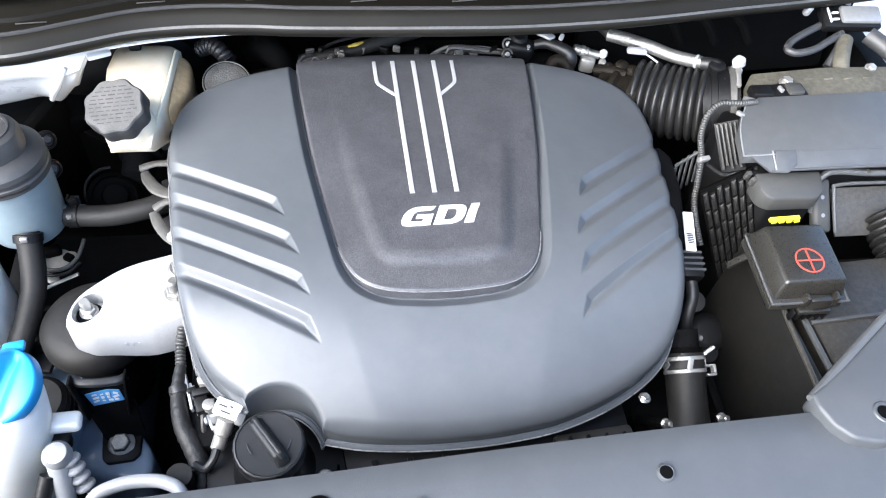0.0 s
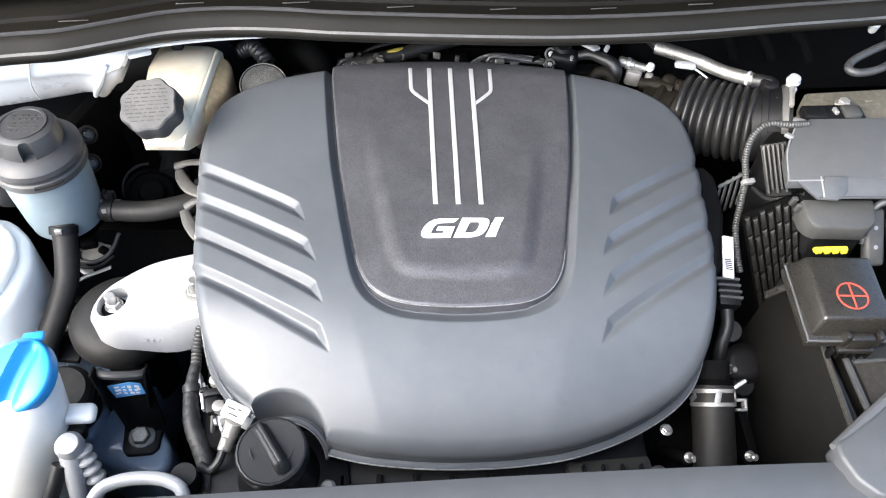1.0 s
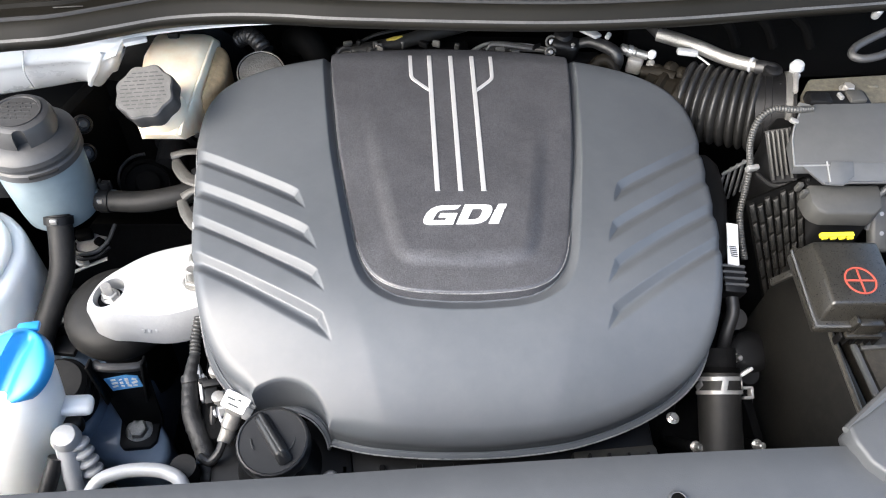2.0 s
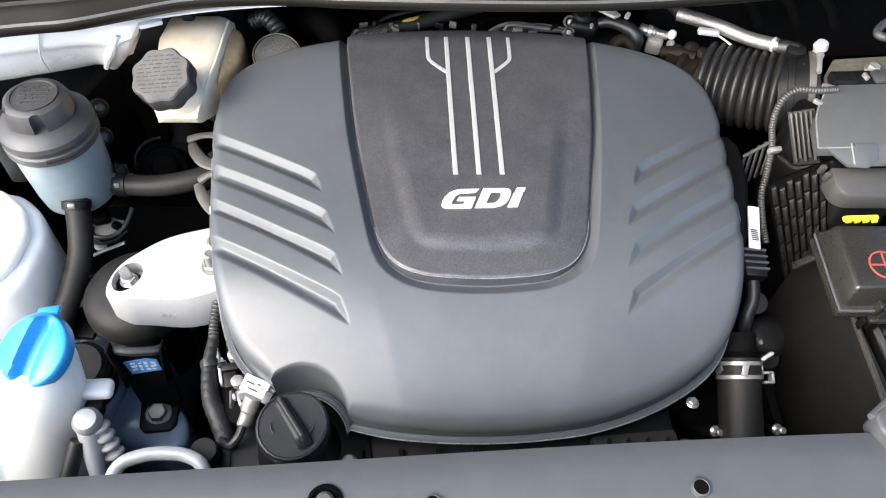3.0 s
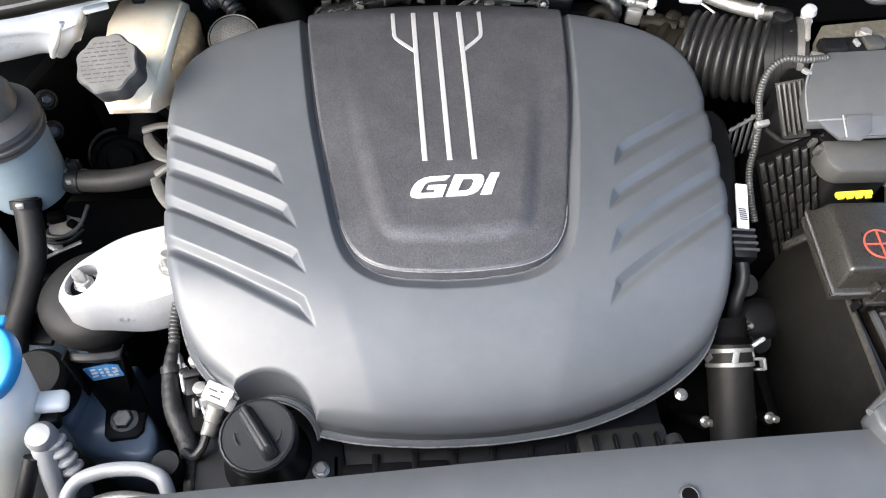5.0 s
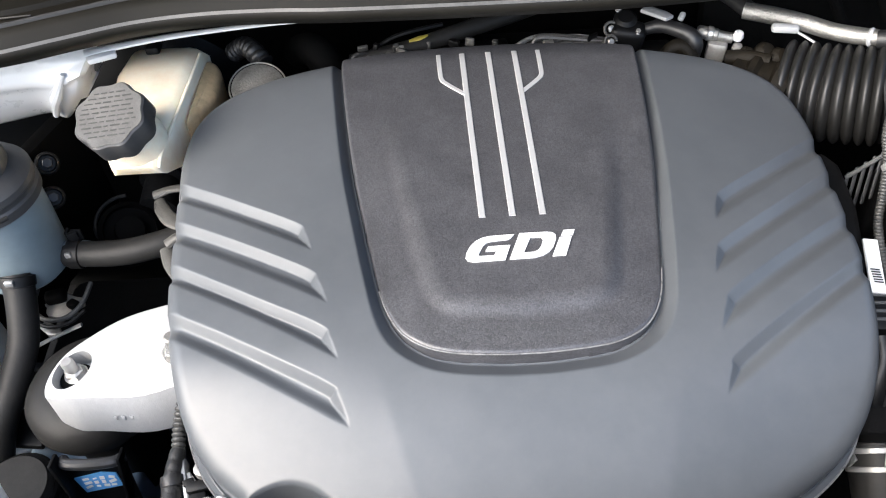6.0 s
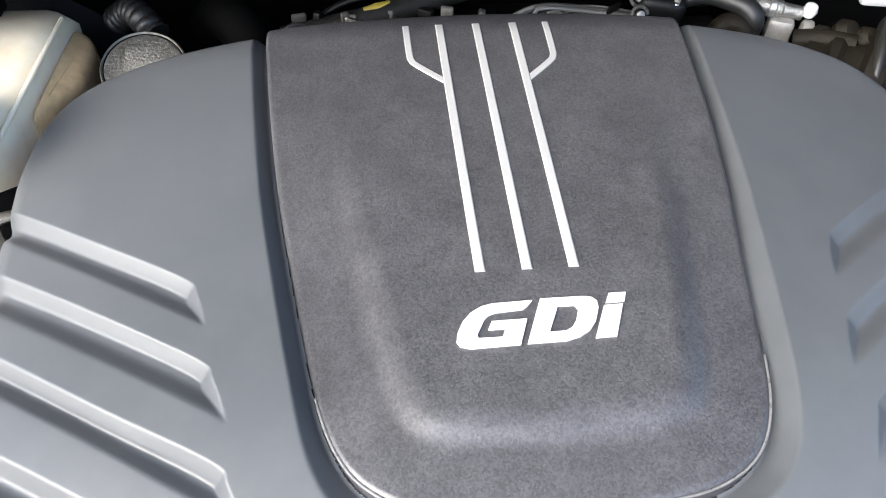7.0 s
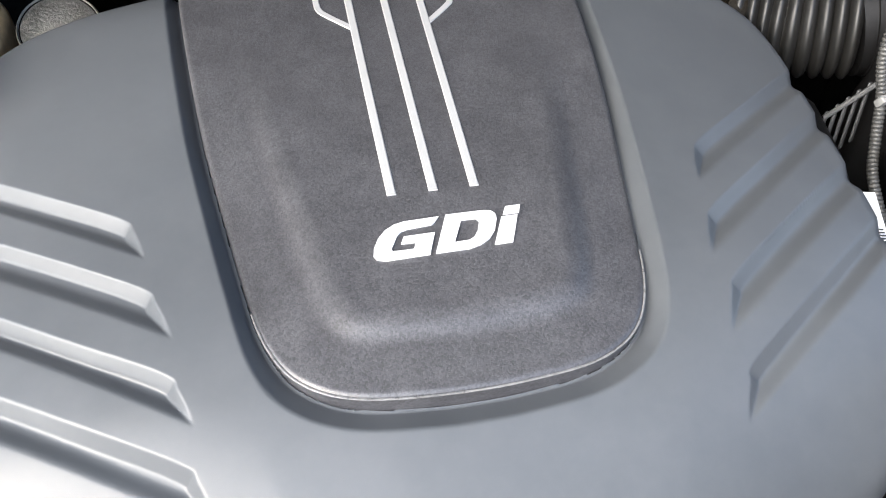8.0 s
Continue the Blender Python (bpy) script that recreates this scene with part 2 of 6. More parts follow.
def tube(pts, r, seg=14, per=8, ribs=0.0, pitch=0.006, flat=1.0, step=0.0, sharp=0.7):
    """A hose along a smooth line; r is a number or one per point. ribs: depth of its corrugation."""
    line = spline(pts, per)
    if ribs or step:
        step = step or pitch / 5
        dense, left = [line[0]], step
        for a, b in zip(line, line[1:]):
            d = (b - a).length
            while left <= d:
                dense.append(a.lerp(b, left / d))
                left += step
            left -= d
        line = dense
    rs = [r] * len(pts) if isinstance(r, (int, float)) else list(r)
    bm = bmesh.new()
    rings, up, run = [], Vector((0, 0, 1)), 0.0
    for i, c in enumerate(line):
        t = (line[min(i + 1, len(line) - 1)] - line[max(i - 1, 0)]).normalized()
        side = t.cross(up)
        if side.length < 0.2:
            side = t.cross(Vector((0, 1, 0)))
        side.normalize()
        w = side.cross(t)
        if i:
            run += (c - line[i - 1]).length
        f = i / (len(line) - 1) * (len(rs) - 1)
        k = min(int(f), len(rs) - 2) if len(rs) > 1 else 0
        rad = rs[k] + (rs[min(k + 1, len(rs) - 1)] - rs[k]) * (f - k)
        rad += ribs * (abs(math.sin(math.pi * run / pitch)) ** sharp - 0.6)
        rings.append([bm.verts.new(c + rad * (math.cos(a) * side + flat * math.sin(a) * w))
                      for a in (2 * math.pi * q / seg for q in range(seg))])
    for a, b in zip(rings, rings[1:]):
        for q in range(seg):
            bm.faces.new((a[q], a[(q + 1) % seg], b[(q + 1) % seg], b[q]))
    bm.faces.new(rings[0])
    bm.faces.new(rings[-1])
    return bm


def bolt(c, r, axis=(0, 0, 1), h=None, washer=True):
    """A hexagon head on a round flange."""
    h = h or r * 0.9
    a = Vector(axis).normalized()
    b = Vector(c)
    bms = [turned([(r * 0.92, 0), (r, h * 0.12), (r, h * 0.85), (r * 0.85, h), (0, h)], b, b + a, 6)]
    if washer:
        bms.append(turned([(r * 1.35, -h * 0.25), (r * 1.4, -h * 0.1), (r * 1.15, h * 0.12), (0, h * 0.12)], b, b + a, 24))
    return join(*bms)


def cut(bm, cutter):
    """The body less the cutter."""
    obs = []
    for b in (bm, cutter):
        bmesh.ops.recalc_face_normals(b, faces=b.faces)
        me = bpy.data.meshes.new("tmp")
        b.to_mesh(me)
        b.free()
        ob = bpy.data.objects.new("tmp", me)
        scene.collection.objects.link(ob)
        obs.append(ob)
    mod = obs[0].modifiers.new("cut", 'BOOLEAN')
    mod.operation, mod.object, mod.solver = 'DIFFERENCE', obs[1], 'EXACT'
    bpy.context.view_layer.update()
    me = bpy.data.meshes.new_from_object(obs[0].evaluated_get(bpy.context.evaluated_depsgraph_get()))
    out = bmesh.new()
    out.from_mesh(me)
    bpy.data.meshes.remove(me)
    for ob in obs:
        old = ob.data
        bpy.data.objects.remove(ob)
        bpy.data.meshes.remove(old)
    return out


def patch_tile(q, u0, u1, v0, v1, h, low=-0.003, bev=0.25):
    """A raised piece on a four-cornered wall q (top left, top right, bottom right, bottom left)."""
    a, b, c, d = (Vector(p) for p in q)
    nrm = (b - a).cross(d - a).normalized() * -1
    def at(u, v, k):
        return a.lerp(b, u).lerp(d.lerp(c, u), v) + nrm * k
    du, dv = (u1 - u0) * bev, (v1 - v0) * bev * 0.5
    bm = bmesh.new()
    lo = [bm.verts.new(at(u, v, low)) for u, v in ((u0, v0), (u1, v0), (u1, v1), (u0, v1))]
    mid = [bm.verts.new(at(u, v, h * 0.75)) for u, v in ((u0, v0), (u1, v0), (u1, v1), (u0, v1))]
    hi = [bm.verts.new(at(u, v, h)) for u, v in ((u0 + du, v0 + dv), (u1 - du, v0 + dv), (u1 - du, v1 - dv), (u0 + du, v1 - dv))]
    for r, s in ((lo, mid), (mid, hi)):
        for k in range(4):
            bm.faces.new((r[k], r[(k + 1) % 4], s[(k + 1) % 4], s[k]))
    bm.faces.new(hi)
    bm.faces.new(lo[::-1])
    return bm


def bars(c, w, h, rows, material, parent, m=None, gap=0.45, seed=1, name="print_line"):
    """Lines of print too small to read, as flat bars on a surface."""
    rnd = random.Random(seed)
    for i in range(rows):
        y = h * (0.5 - (i + 0.5) / rows)
        ww = w * rnd.uniform(0.75, 1.0)
        bm = rbox((0, y, 0), (ww, h / rows * gap, 0.0006), 0)
        bm.transform((m or Matrix()) if m else pose(*c))
        part(name, bm, material, parent)


# ---------------------------------------------------------------- the bay that closes the place
single("ground", rbox((0, 0, -0.93), (400, 400, 0.1), 0), M["asphalt"], "grey asphalt ground under the parked car", "ground", kind="structure")
single("bay_floor", rbox((0, 0, -0.60), (1.5, 1.3, 0.04), 0.004), M["deepshade"], "dark undertray below the engine", "floor", kind="structure")
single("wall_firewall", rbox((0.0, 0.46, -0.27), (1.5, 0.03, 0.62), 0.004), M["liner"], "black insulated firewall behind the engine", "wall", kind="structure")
single("wall_apron_left", rbox((-0.68, 0.0, -0.30), (0.03, 1.2, 0.50), 0.004), M["deepshade"], "dark inner wing beside the engine", "wall", kind="structure")
single("wall_apron_right", rbox((0.68, 0.0, -0.30), (0.03, 1.2, 0.50), 0.004), M["deepshade"], "dark inner wing beside the battery", "wall", kind="structure")
single("wall_radiator", rbox((0, -0.42, -0.30), (1.3, 0.05, 0.54), 0.004), M["deepshade"], "dark radiator and its carrier", "wall", kind="structure")
# the raised bonnet above the bay, hinged at the windscreen
hood = rbox((0, 0.045, 0.575), (1.5, 1.12, 0.03), 0.01, (-54, 0, 0))
single("hood", hood, M["liner"], "raised car bonnet with a black felt liner", "bonnet", kind="structure")
for sx, nm in ((-1, "fender_left"), (1, "fender_right")):
    single(nm, rbox((sx * (0.84 if sx < 0 else 0.96), -0.1, -0.10 if sx < 0 else -0.20), (0.22, 1.5, 0.10), 0.03, (0, sx * 12, 0), seg=4), M["white"], "white painted car wing beside the engine bay", "wing", kind="structure")

# ---------------------------------------------------------------- engine cover
HALF = [(0.0, 0.240), (0.08, 0.236), (0.15, 0.2265), (0.212, 0.2125), (0.255, 0.192), (0.278, 0.163), (0.284, 0.122), (0.281, 0.08),
        (0.276, 0.03), (0.268, -0.04), (0.256, -0.10), (0.241, -0.147), (0.214, -0.181), (0.165, -0.211), (0.105, -0.232), (0.05, -0.240), (0.0, -0.242)]
OUT = spline([(x, y, 0) for x, y in HALF] + [(-x, y, 0) for x, y in HALF[-2::-1]], 12)
NOTCH, NOTCH_R = Vector((-0.172, -0.232)), 0.0450
PAN = [(0.1410, 0.2190), (0.1402, 0.200), (0.1345, 0.138), (0.126, 0.064), (0.1155, 0.0), (0.1075, -0.044), (0.1010, -0.073), (0.0905, -0.0955), (0.0755, -0.1090), (0.054, -0.1170), (0.02, -0.1205), (0.0, -0.121)]
PANL = [(p.x, p.y) for p in spline([(x, y, 0) for x, y in PAN] + [(-x, y, 0) for x, y in PAN[-2::-1]], 8)]
PANL = PANL + [(x, 0.2385 - 0.0170 * (x / 0.143) ** 2) for x in np.linspace(-0.1395, 0.1395, 25)]
# upper edge of each louvre step: outer end, middle, bend, tail
RIBS = [((-0.282, 0.084), (-0.218, 0.0420), (-0.170, 0.0110), (-0.162, 0.000), (-0.155, -0.0205)),
        ((-0.278, 0.038), (-0.206, -0.0070), (-0.157, -0.0385), (-0.149, -0.050), (-0.1405, -0.072)),
        ((-0.272, -0.010), (-0.196, -0.0590), (-0.1465, -0.0880), (-0.139, -0.098), (-0.132, -0.116)),
        ((-0.262, -0.060), (-0.190, -0.1020), (-0.1400, -0.1300), (-0.1325, -0.139), (-0.1245, -0.160)),
        ((0.284, 0.101), (0.224, 0.0580), (0.173, 0.0230), (0.163, 0.010), (0.156, -0.013)),
        ((0.280, 0.056), (0.212, 0.0070), (0.158, -0.0310), (0.148, -0.044), (0.141, -0.066)),
        ((0.274, 0.006), (0.206, -0.0390), (0.152, -0.0770), (0.143, -0.089), (0.134, -0.112)),
        ((0.262, -0.045), (0.196, -0.0890), (0.143, -0.1250), (0.136, -0.136), (0.129, -0.155))]


def smooth(a, b, x):
    t = np.clip((x - a) / (b - a), 0, 1)
    return t * t * (3 - 2 * t)


def line_distance(x, y, pts, closed=False):
    """Distance to a line of points, the side on which the place lies, and how far along the line it is."""
    best = np.full(x.shape, 9.0)
    side, along = np.zeros_like(x), np.zeros_like(x)
    seq = list(zip(pts, pts[1:] + pts[:1])) if closed else list(zip(pts, pts[1:]))
    for i, ((ax, ay), (bx, by)) in enumerate(seq):
        dx, dy = bx - ax, by - ay
        k = dx * dx + dy * dy + 1e-12
        t = np.clip(((x - ax) * dx + (y - ay) * dy) / k, 0, 1)
        d = np.hypot(x - ax - t * dx, y - ay - t * dy)
        near = d < best
        best = np.where(near, d, best)
        side = np.where(near, np.sign(dx * (y - ay) - dy * (x - ax)), side)
        along = np.where(near, (i + t) / len(seq), along)
    return best, side, along


def inside(x, y, pts):
    c = np.zeros(x.shape, bool)
    for (ax, ay), (bx, by) in zip(pts, pts[1:] + pts[:1]):
        c ^= ((ay > y) != (by > y)) & (x < (bx - ax) * (y - ay) / (by - ay + 1e-12) + ax)
    return c


def crown(x, y):
    """The cover's general form: flat in the middle, falling to the sides and the front."""
    z = -0.020 * (np.abs(x) / 0.27) ** 3 - 1.75 * np.clip(-0.045 - y, 0, 1) ** 2 - 4.0 * np.clip(y + 0.35 * x * x - 0.20, 0, 1) ** 2
    fold = (np.abs(x) - 0.094) * 0.962 + (-0.154 - y) * 0.273
    fold = np.where(fold > 0.006, fold - 0.003, np.clip(fold, 0, 1) ** 2 / 0.012)
    return z - 0.090 * smooth(-0.10, -0.17, y) * fold


def shell_height(x, y):
    z = crown(x, y)
    d, _, _ = line_distance(x, y, PANL, True)
    ins = inside(x, y, PANL)
    fade = smooth(0.240, 0.225, y)
    # the channel round the middle panel, wider at its front
    wide = 0.0100 + 0.0050 * smooth(-0.06, -0.12, y)
    t = np.clip((d - 0.0020) / (wide - 0.0020), 0, 1)
    wall = np.where(t > 0.8, (1 - t) ** 2 / 0.36, 1 - t / 0.9)
    z -= np.where(ins, 0.0175, 0.0105 * np.clip(wall, 0, 1)) * np.where(ins, 1, fade * 0.6 + 0.4)
    # louvres: each step drops at its edge and the plastic behind it rises again to the next
    for rib in RIBS:
        mirror = -1 if rib[0][0] > 0 else 1
        line = [Vector((a * mirror, b, 0)) for a, b in rib]
        pts = [(p.x, p.y) for p in spline(line, 6)]
        xm = x * mirror
        d, side, _ = line_distance(xm, y, pts)
        run = (line[2] - line[0]).normalized()
        reach = (line[4] - line[0]).dot(Vector((run.y, -run.x, 0)))
        s = (xm - line[0].x) * run.y - (y - line[0].y) * run.x
        deep, broad = (0.0068, 0.0056) if mirror > 0 else (0.0054, 0.0068)
        share = 1 - smooth(0.40, 1.05, s / reach)
        depth = deep * share
        width = 0.0012 + (broad - 0.0012) * share
        z -= np.where((side < 0) & (xm < 0) & (s > 0), depth * np.clip(d / width, 0, 1), 0)
    return z


def rim_height(y):
    return -0.045 - 0.049 * smooth(0.10, -0.22, y)


def cover_outline():
    """The cover's edge, with the bite for the oil filler."""
    pts = []
    for p in OUT[:-1]:
        v = Vector((p.x, p.y))
        d = v - NOTCH
        bite = d.length < NOTCH_R
        pts.append((v, bite))
    n = len(pts)
    marks = [i for i in range(n) if pts[i][1]]
    first, last = marks[0], marks[-1]
    a0 = math.atan2(*(pts[first - 1][0] - NOTCH).yx)
    a1 = math.atan2(*(pts[(last + 1) % n][0] - NOTCH).yx)
    while a1 < a0:
        a1 += 2 * math.pi
    steps = 60
    arc = [(NOTCH + NOTCH_R * Vector((math.cos(a0 + (a1 - a0) * k / steps), math.sin(a0 + (a1 - a0) * k / steps))), True) for k in range(steps + 1)]
    return pts[:first] + arc + pts[last + 1:]


def resample(pts, n):
    ring = pts + pts[:1]
    s = [0.0]
    for (a, _), (b, _) in zip(ring, ring[1:]):
        s.append(s[-1] + (b - a).length)
    xs = np.interp(np.linspace(0, s[-1], n, endpoint=False), s, [p[0].x for p in ring])
    ys = np.interp(np.linspace(0, s[-1], n, endpoint=False), s, [p[0].y for p in ring])
    fs = np.interp(np.linspace(0, s[-1], n, endpoint=False), s, [float(p[1]) for p in ring])
    return xs, ys, fs


def grid_mesh(rings, closed_centre):
    """Rings of (x, y, z) arrays from the middle outwards, as one bmesh."""
    n, m = len(rings[0][0]), len(rings)
    co = np.concatenate([np.array(closed_centre)[None, :]] + [np.stack(r, -1) for r in rings])
    k = np.arange(n)
    nxt = (k + 1) % n
    faces = [(0, 1 + a, 1 + b) for a, b in zip(k.tolist(), nxt.tolist())]
    for j in range(m - 1):
        o = 1 + j * n
        faces += np.stack([o + k, o + n + k, o + n + nxt, o + nxt], -1).tolist()
    me = bpy.data.meshes.new("grid")
    me.from_pydata(co.tolist(), [], faces)
    bm = bmesh.new()
    bm.from_mesh(me)
    bpy.data.meshes.remove(me)
    return bm


def engine_cover():
    cover = thing("engine_cover", (0, 0, -0.09), "dark grey satin plastic engine cover with louvred sides and silver stripes", "engine cover")
    ox, oy, bite = resample(cover_outline(), 1400)
    cx, cy = 0.0, 0.0
    R = np.where(bite > 0.5, 0.004, 0.011)
    R = np.convolve(np.concatenate([R[-12:], R, R[:12]]), np.ones(25) / 25, 'valid')
    ln = np.hypot(ox - cx, oy - cy)
    s_in = 1 - R / ln
    rings = []
    for f in np.linspace(0.012, 1, 330):
        x, y = cx + (ox - cx) * s_in * f, cy + (oy - cy) * s_in * f
        rings.append((x, y, shell_height(x, y)))
    z_in = rings[-1][2]
    for a in np.linspace(0.15, 1.0, 8):
        w = math.sin(a * math.pi / 2)
        s = 1 - R / ln * (1 - w)
        x, y = cx + (ox - cx) * s, cy + (oy - cy) * s
        rings.append((x, y, shell_height(x, y) - R * (1 - math.cos(a * math.pi / 2)) * 0.9))
    top = rings[-1][2]
    low = np.minimum(rim_height(oy), top - 0.012) - 0.012 * (bite > 0.5)
    for f, outw in ((0.35, -0.0006), (0.75, -0.0022), (0.93, -0.0022), (0.945, 0.0034), (1.0, 0.0038), (1.01, 0.002), (0.9, -0.001)):
        k = 1 + outw / ln
        rings.append((ox * k, oy * k, top + (low - top) * f))
    part("shell", grid_mesh(rings, (0, 0, float(shell_height(np.array([0.0]), np.array([0.0]))[0]))), M["cover"], cover, angle=60)
    # paler tube laid on the lip to draw its bright highlight
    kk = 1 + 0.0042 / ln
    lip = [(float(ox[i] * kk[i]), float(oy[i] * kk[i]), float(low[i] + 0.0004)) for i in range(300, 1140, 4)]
    part("lip_glint", tube(lip, 0.0007, 6, per=1), M["edge"], cover, "thin painted highlight along the cover's lower lip")
    # middle panel
    px, py, _ = resample([(Vector(p), False) for p in PANL], 480)
    cx, cy = 0.0, 0.06
    rings = []
    ln = np.hypot(px - cx, py - cy)
    rr = 0.0034
    for f in np.linspace(0.02, 1, 110):
        x, y = cx + (px - cx) * (1 - rr / ln) * f, cy + (py - cy) * (1 - rr / ln) * f
        rings.append((x, y, panel_height(x, y)))
    for a in np.linspace(0.2, 1.0, 5):
        k = 1 - rr / ln * (1 - math.sin(a * math.pi / 2))
        x, y = cx + (px - cx) * k, cy + (py - cy) * k
        rings.append((x, y, panel_height(x, y) - rr * (1 - math.cos(a * math.pi / 2))))
    rings.append((rings[-1][0], rings[-1][1], rings[-1][2] - 0.010))
    part("centre_panel", grid_mesh(rings, (cx, cy, 0.0)), M["panel"], cover, "grained black plastic centre panel", angle=60)
    # pale bead along the front edge only: its highlight put into colour
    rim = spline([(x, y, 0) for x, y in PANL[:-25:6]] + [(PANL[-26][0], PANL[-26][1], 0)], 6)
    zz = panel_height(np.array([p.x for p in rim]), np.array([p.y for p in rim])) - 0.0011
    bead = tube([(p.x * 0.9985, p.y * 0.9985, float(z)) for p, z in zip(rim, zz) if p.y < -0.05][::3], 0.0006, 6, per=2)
    part("panel_glint", bead, M["edge"], cover, "thin painted highlight along the front edge of the panel")
    # silver stripes, two of them forked
    w = 0.0026
    for sx in (-1, 0, 1):
        ribbons = [[(0.0236 * sx, 0.0), (0.0245 * sx, 0.10), (0.0252 * sx, 0.2185)]]
        if sx:
            ribbons.append([(0.0252 * sx, 0.1545), (0.0300 * sx, 0.1592), (0.0425 * sx, 0.1725), (0.0462 * sx, 0.1785), (0.0472 * sx, 0.188), (0.0478 * sx, 0.2185)])
        bms = [ribbon(r, w if i == 0 else w * 0.85, 0.0 if i == 0 else -0.0003) for i, r in enumerate(ribbons)]
        part("stripe", join(*bms), M["silver"], cover, "silver painted inlay stripe")
    letters(cover)
    return cover


def panel_height(x, y):
    d, _, _ = line_distance(x, y, PANL[:-25])
    edge = np.clip((0.036 - d) / 0.036, 0, 1)
    fade = smooth(0.15, -0.03, y)
    z = (-0.0042 * edge - 0.0044 * smooth(0.0455, 0.0260, d)) * (0.02 + 0.98 * fade)
    return z - 4.0 * np.clip(y - 0.205, 0, 1) ** 2


def ribbon(pts, w, sink=0.0):
    """A thin raised stripe that follows the panel."""
    line = spline([(a, b, 0) for a, b in pts], 20)
    bm = bmesh.new()
    rows = []
    for i, p in enumerate(line):
        t = (line[min(i + 1, len(line) - 1)] - line[max(i - 1, 0)]).normalized()
        nrm = Vector((-t.y, t.x, 0))
        z = float(panel_height(np.array([p.x]), np.array([p.y]))[0])
        row = []
        for off, dz in ((-1.0, -0.001), (-1.0, 0.0006), (-0.8, 0.0010), (0.8, 0.0010), (1.0, 0.0006), (1.0, -0.001)):
            q = p + nrm * w * off
            row.append(bm.verts.new((q.x, q.y, z + dz + sink)))
        rows.append(row)
    for a, b in zip(rows, rows[1:]):
        for k in range(5):
            bm.faces.new((a[k], a[k + 1], b[k + 1], b[k]))
    bm.faces.new(rows[0])
    bm.faces.new(rows[-1])
    return bm


# letter outlines in millimetres on the upright baseline, with the hole of the D
GLYPHS = {
    "G": [[(-11.6, 25.2), (-13.2, 21.5), (-14.6, 20.3), (-27.5, 19.3), (-30.2, 18.2), (-31.8, 15.5), (-32.6, 7.0), (-31.4, 5.2), (-20.2, 5.2), (-20.1, 9.8),
           (-28.2, 9.8), (-27.9, 14.3), (-11.2, 14.6), (-10.4, 0.6), (-33.5, 0.0), (-38.6, 1.4), (-41.2, 4.2), (-42.2, 8.5), (-41.8, 15.0), (-39.6, 20.0), (-35.6, 23.2), (-30.5, 24.6)]],
    "D": [[(-7.9, 25.8), (13.1, 25.8), (17.6, 24.9), (20.5, 22.6), (22.1, 18.6), (22.4, 11.0), (20.6, 6.0), (16.7, 2.8), (10.6, 1.0), (-7.4, 0.8)],
          [(1.9, 21.0), (10.0, 21.0), (12.4, 18.4), (12.8, 12.0), (11.8, 8.2), (9.4, 6.5), (1.5, 6.2)]],
    "i": [[(24.6, 19.7), (33.7, 19.9), (34.2, 1.9), (24.2, 1.6)], [(25.5, 26.7), (34.0, 26.8), (34.2, 21.6), (25.1, 21.4)]],
}


def letters(cover):
    """The three raised letters of the badge, leaning forwards."""
    for ch, loops in GLYPHS.items():
        bm = bmesh.new()
        for loop in loops:
            vs = [bm.verts.new(((u + 0.42 * v) / 1000, v / 1000 - 0.0452, 0.0012)) for u, v in loop]
            for a, b in zip(vs, vs[1:] + vs[:1]):
                bm.edges.new((a, b))
        bmesh.ops.triangle_fill(bm, use_beauty=True, edges=bm.edges[:], normal=(0, 0, 1))
        low = bmesh.ops.extrude_face_region(bm, geom=bm.faces[:])
        bmesh.ops.translate(bm, vec=(0, 0, -0.0022), verts=[v for v in low["geom"] if isinstance(v, bmesh.types.BMVert)])
        part("letter", bm, M["letter"], cover, "raised silver-white letter " + ch, angle=20)


engine_cover()

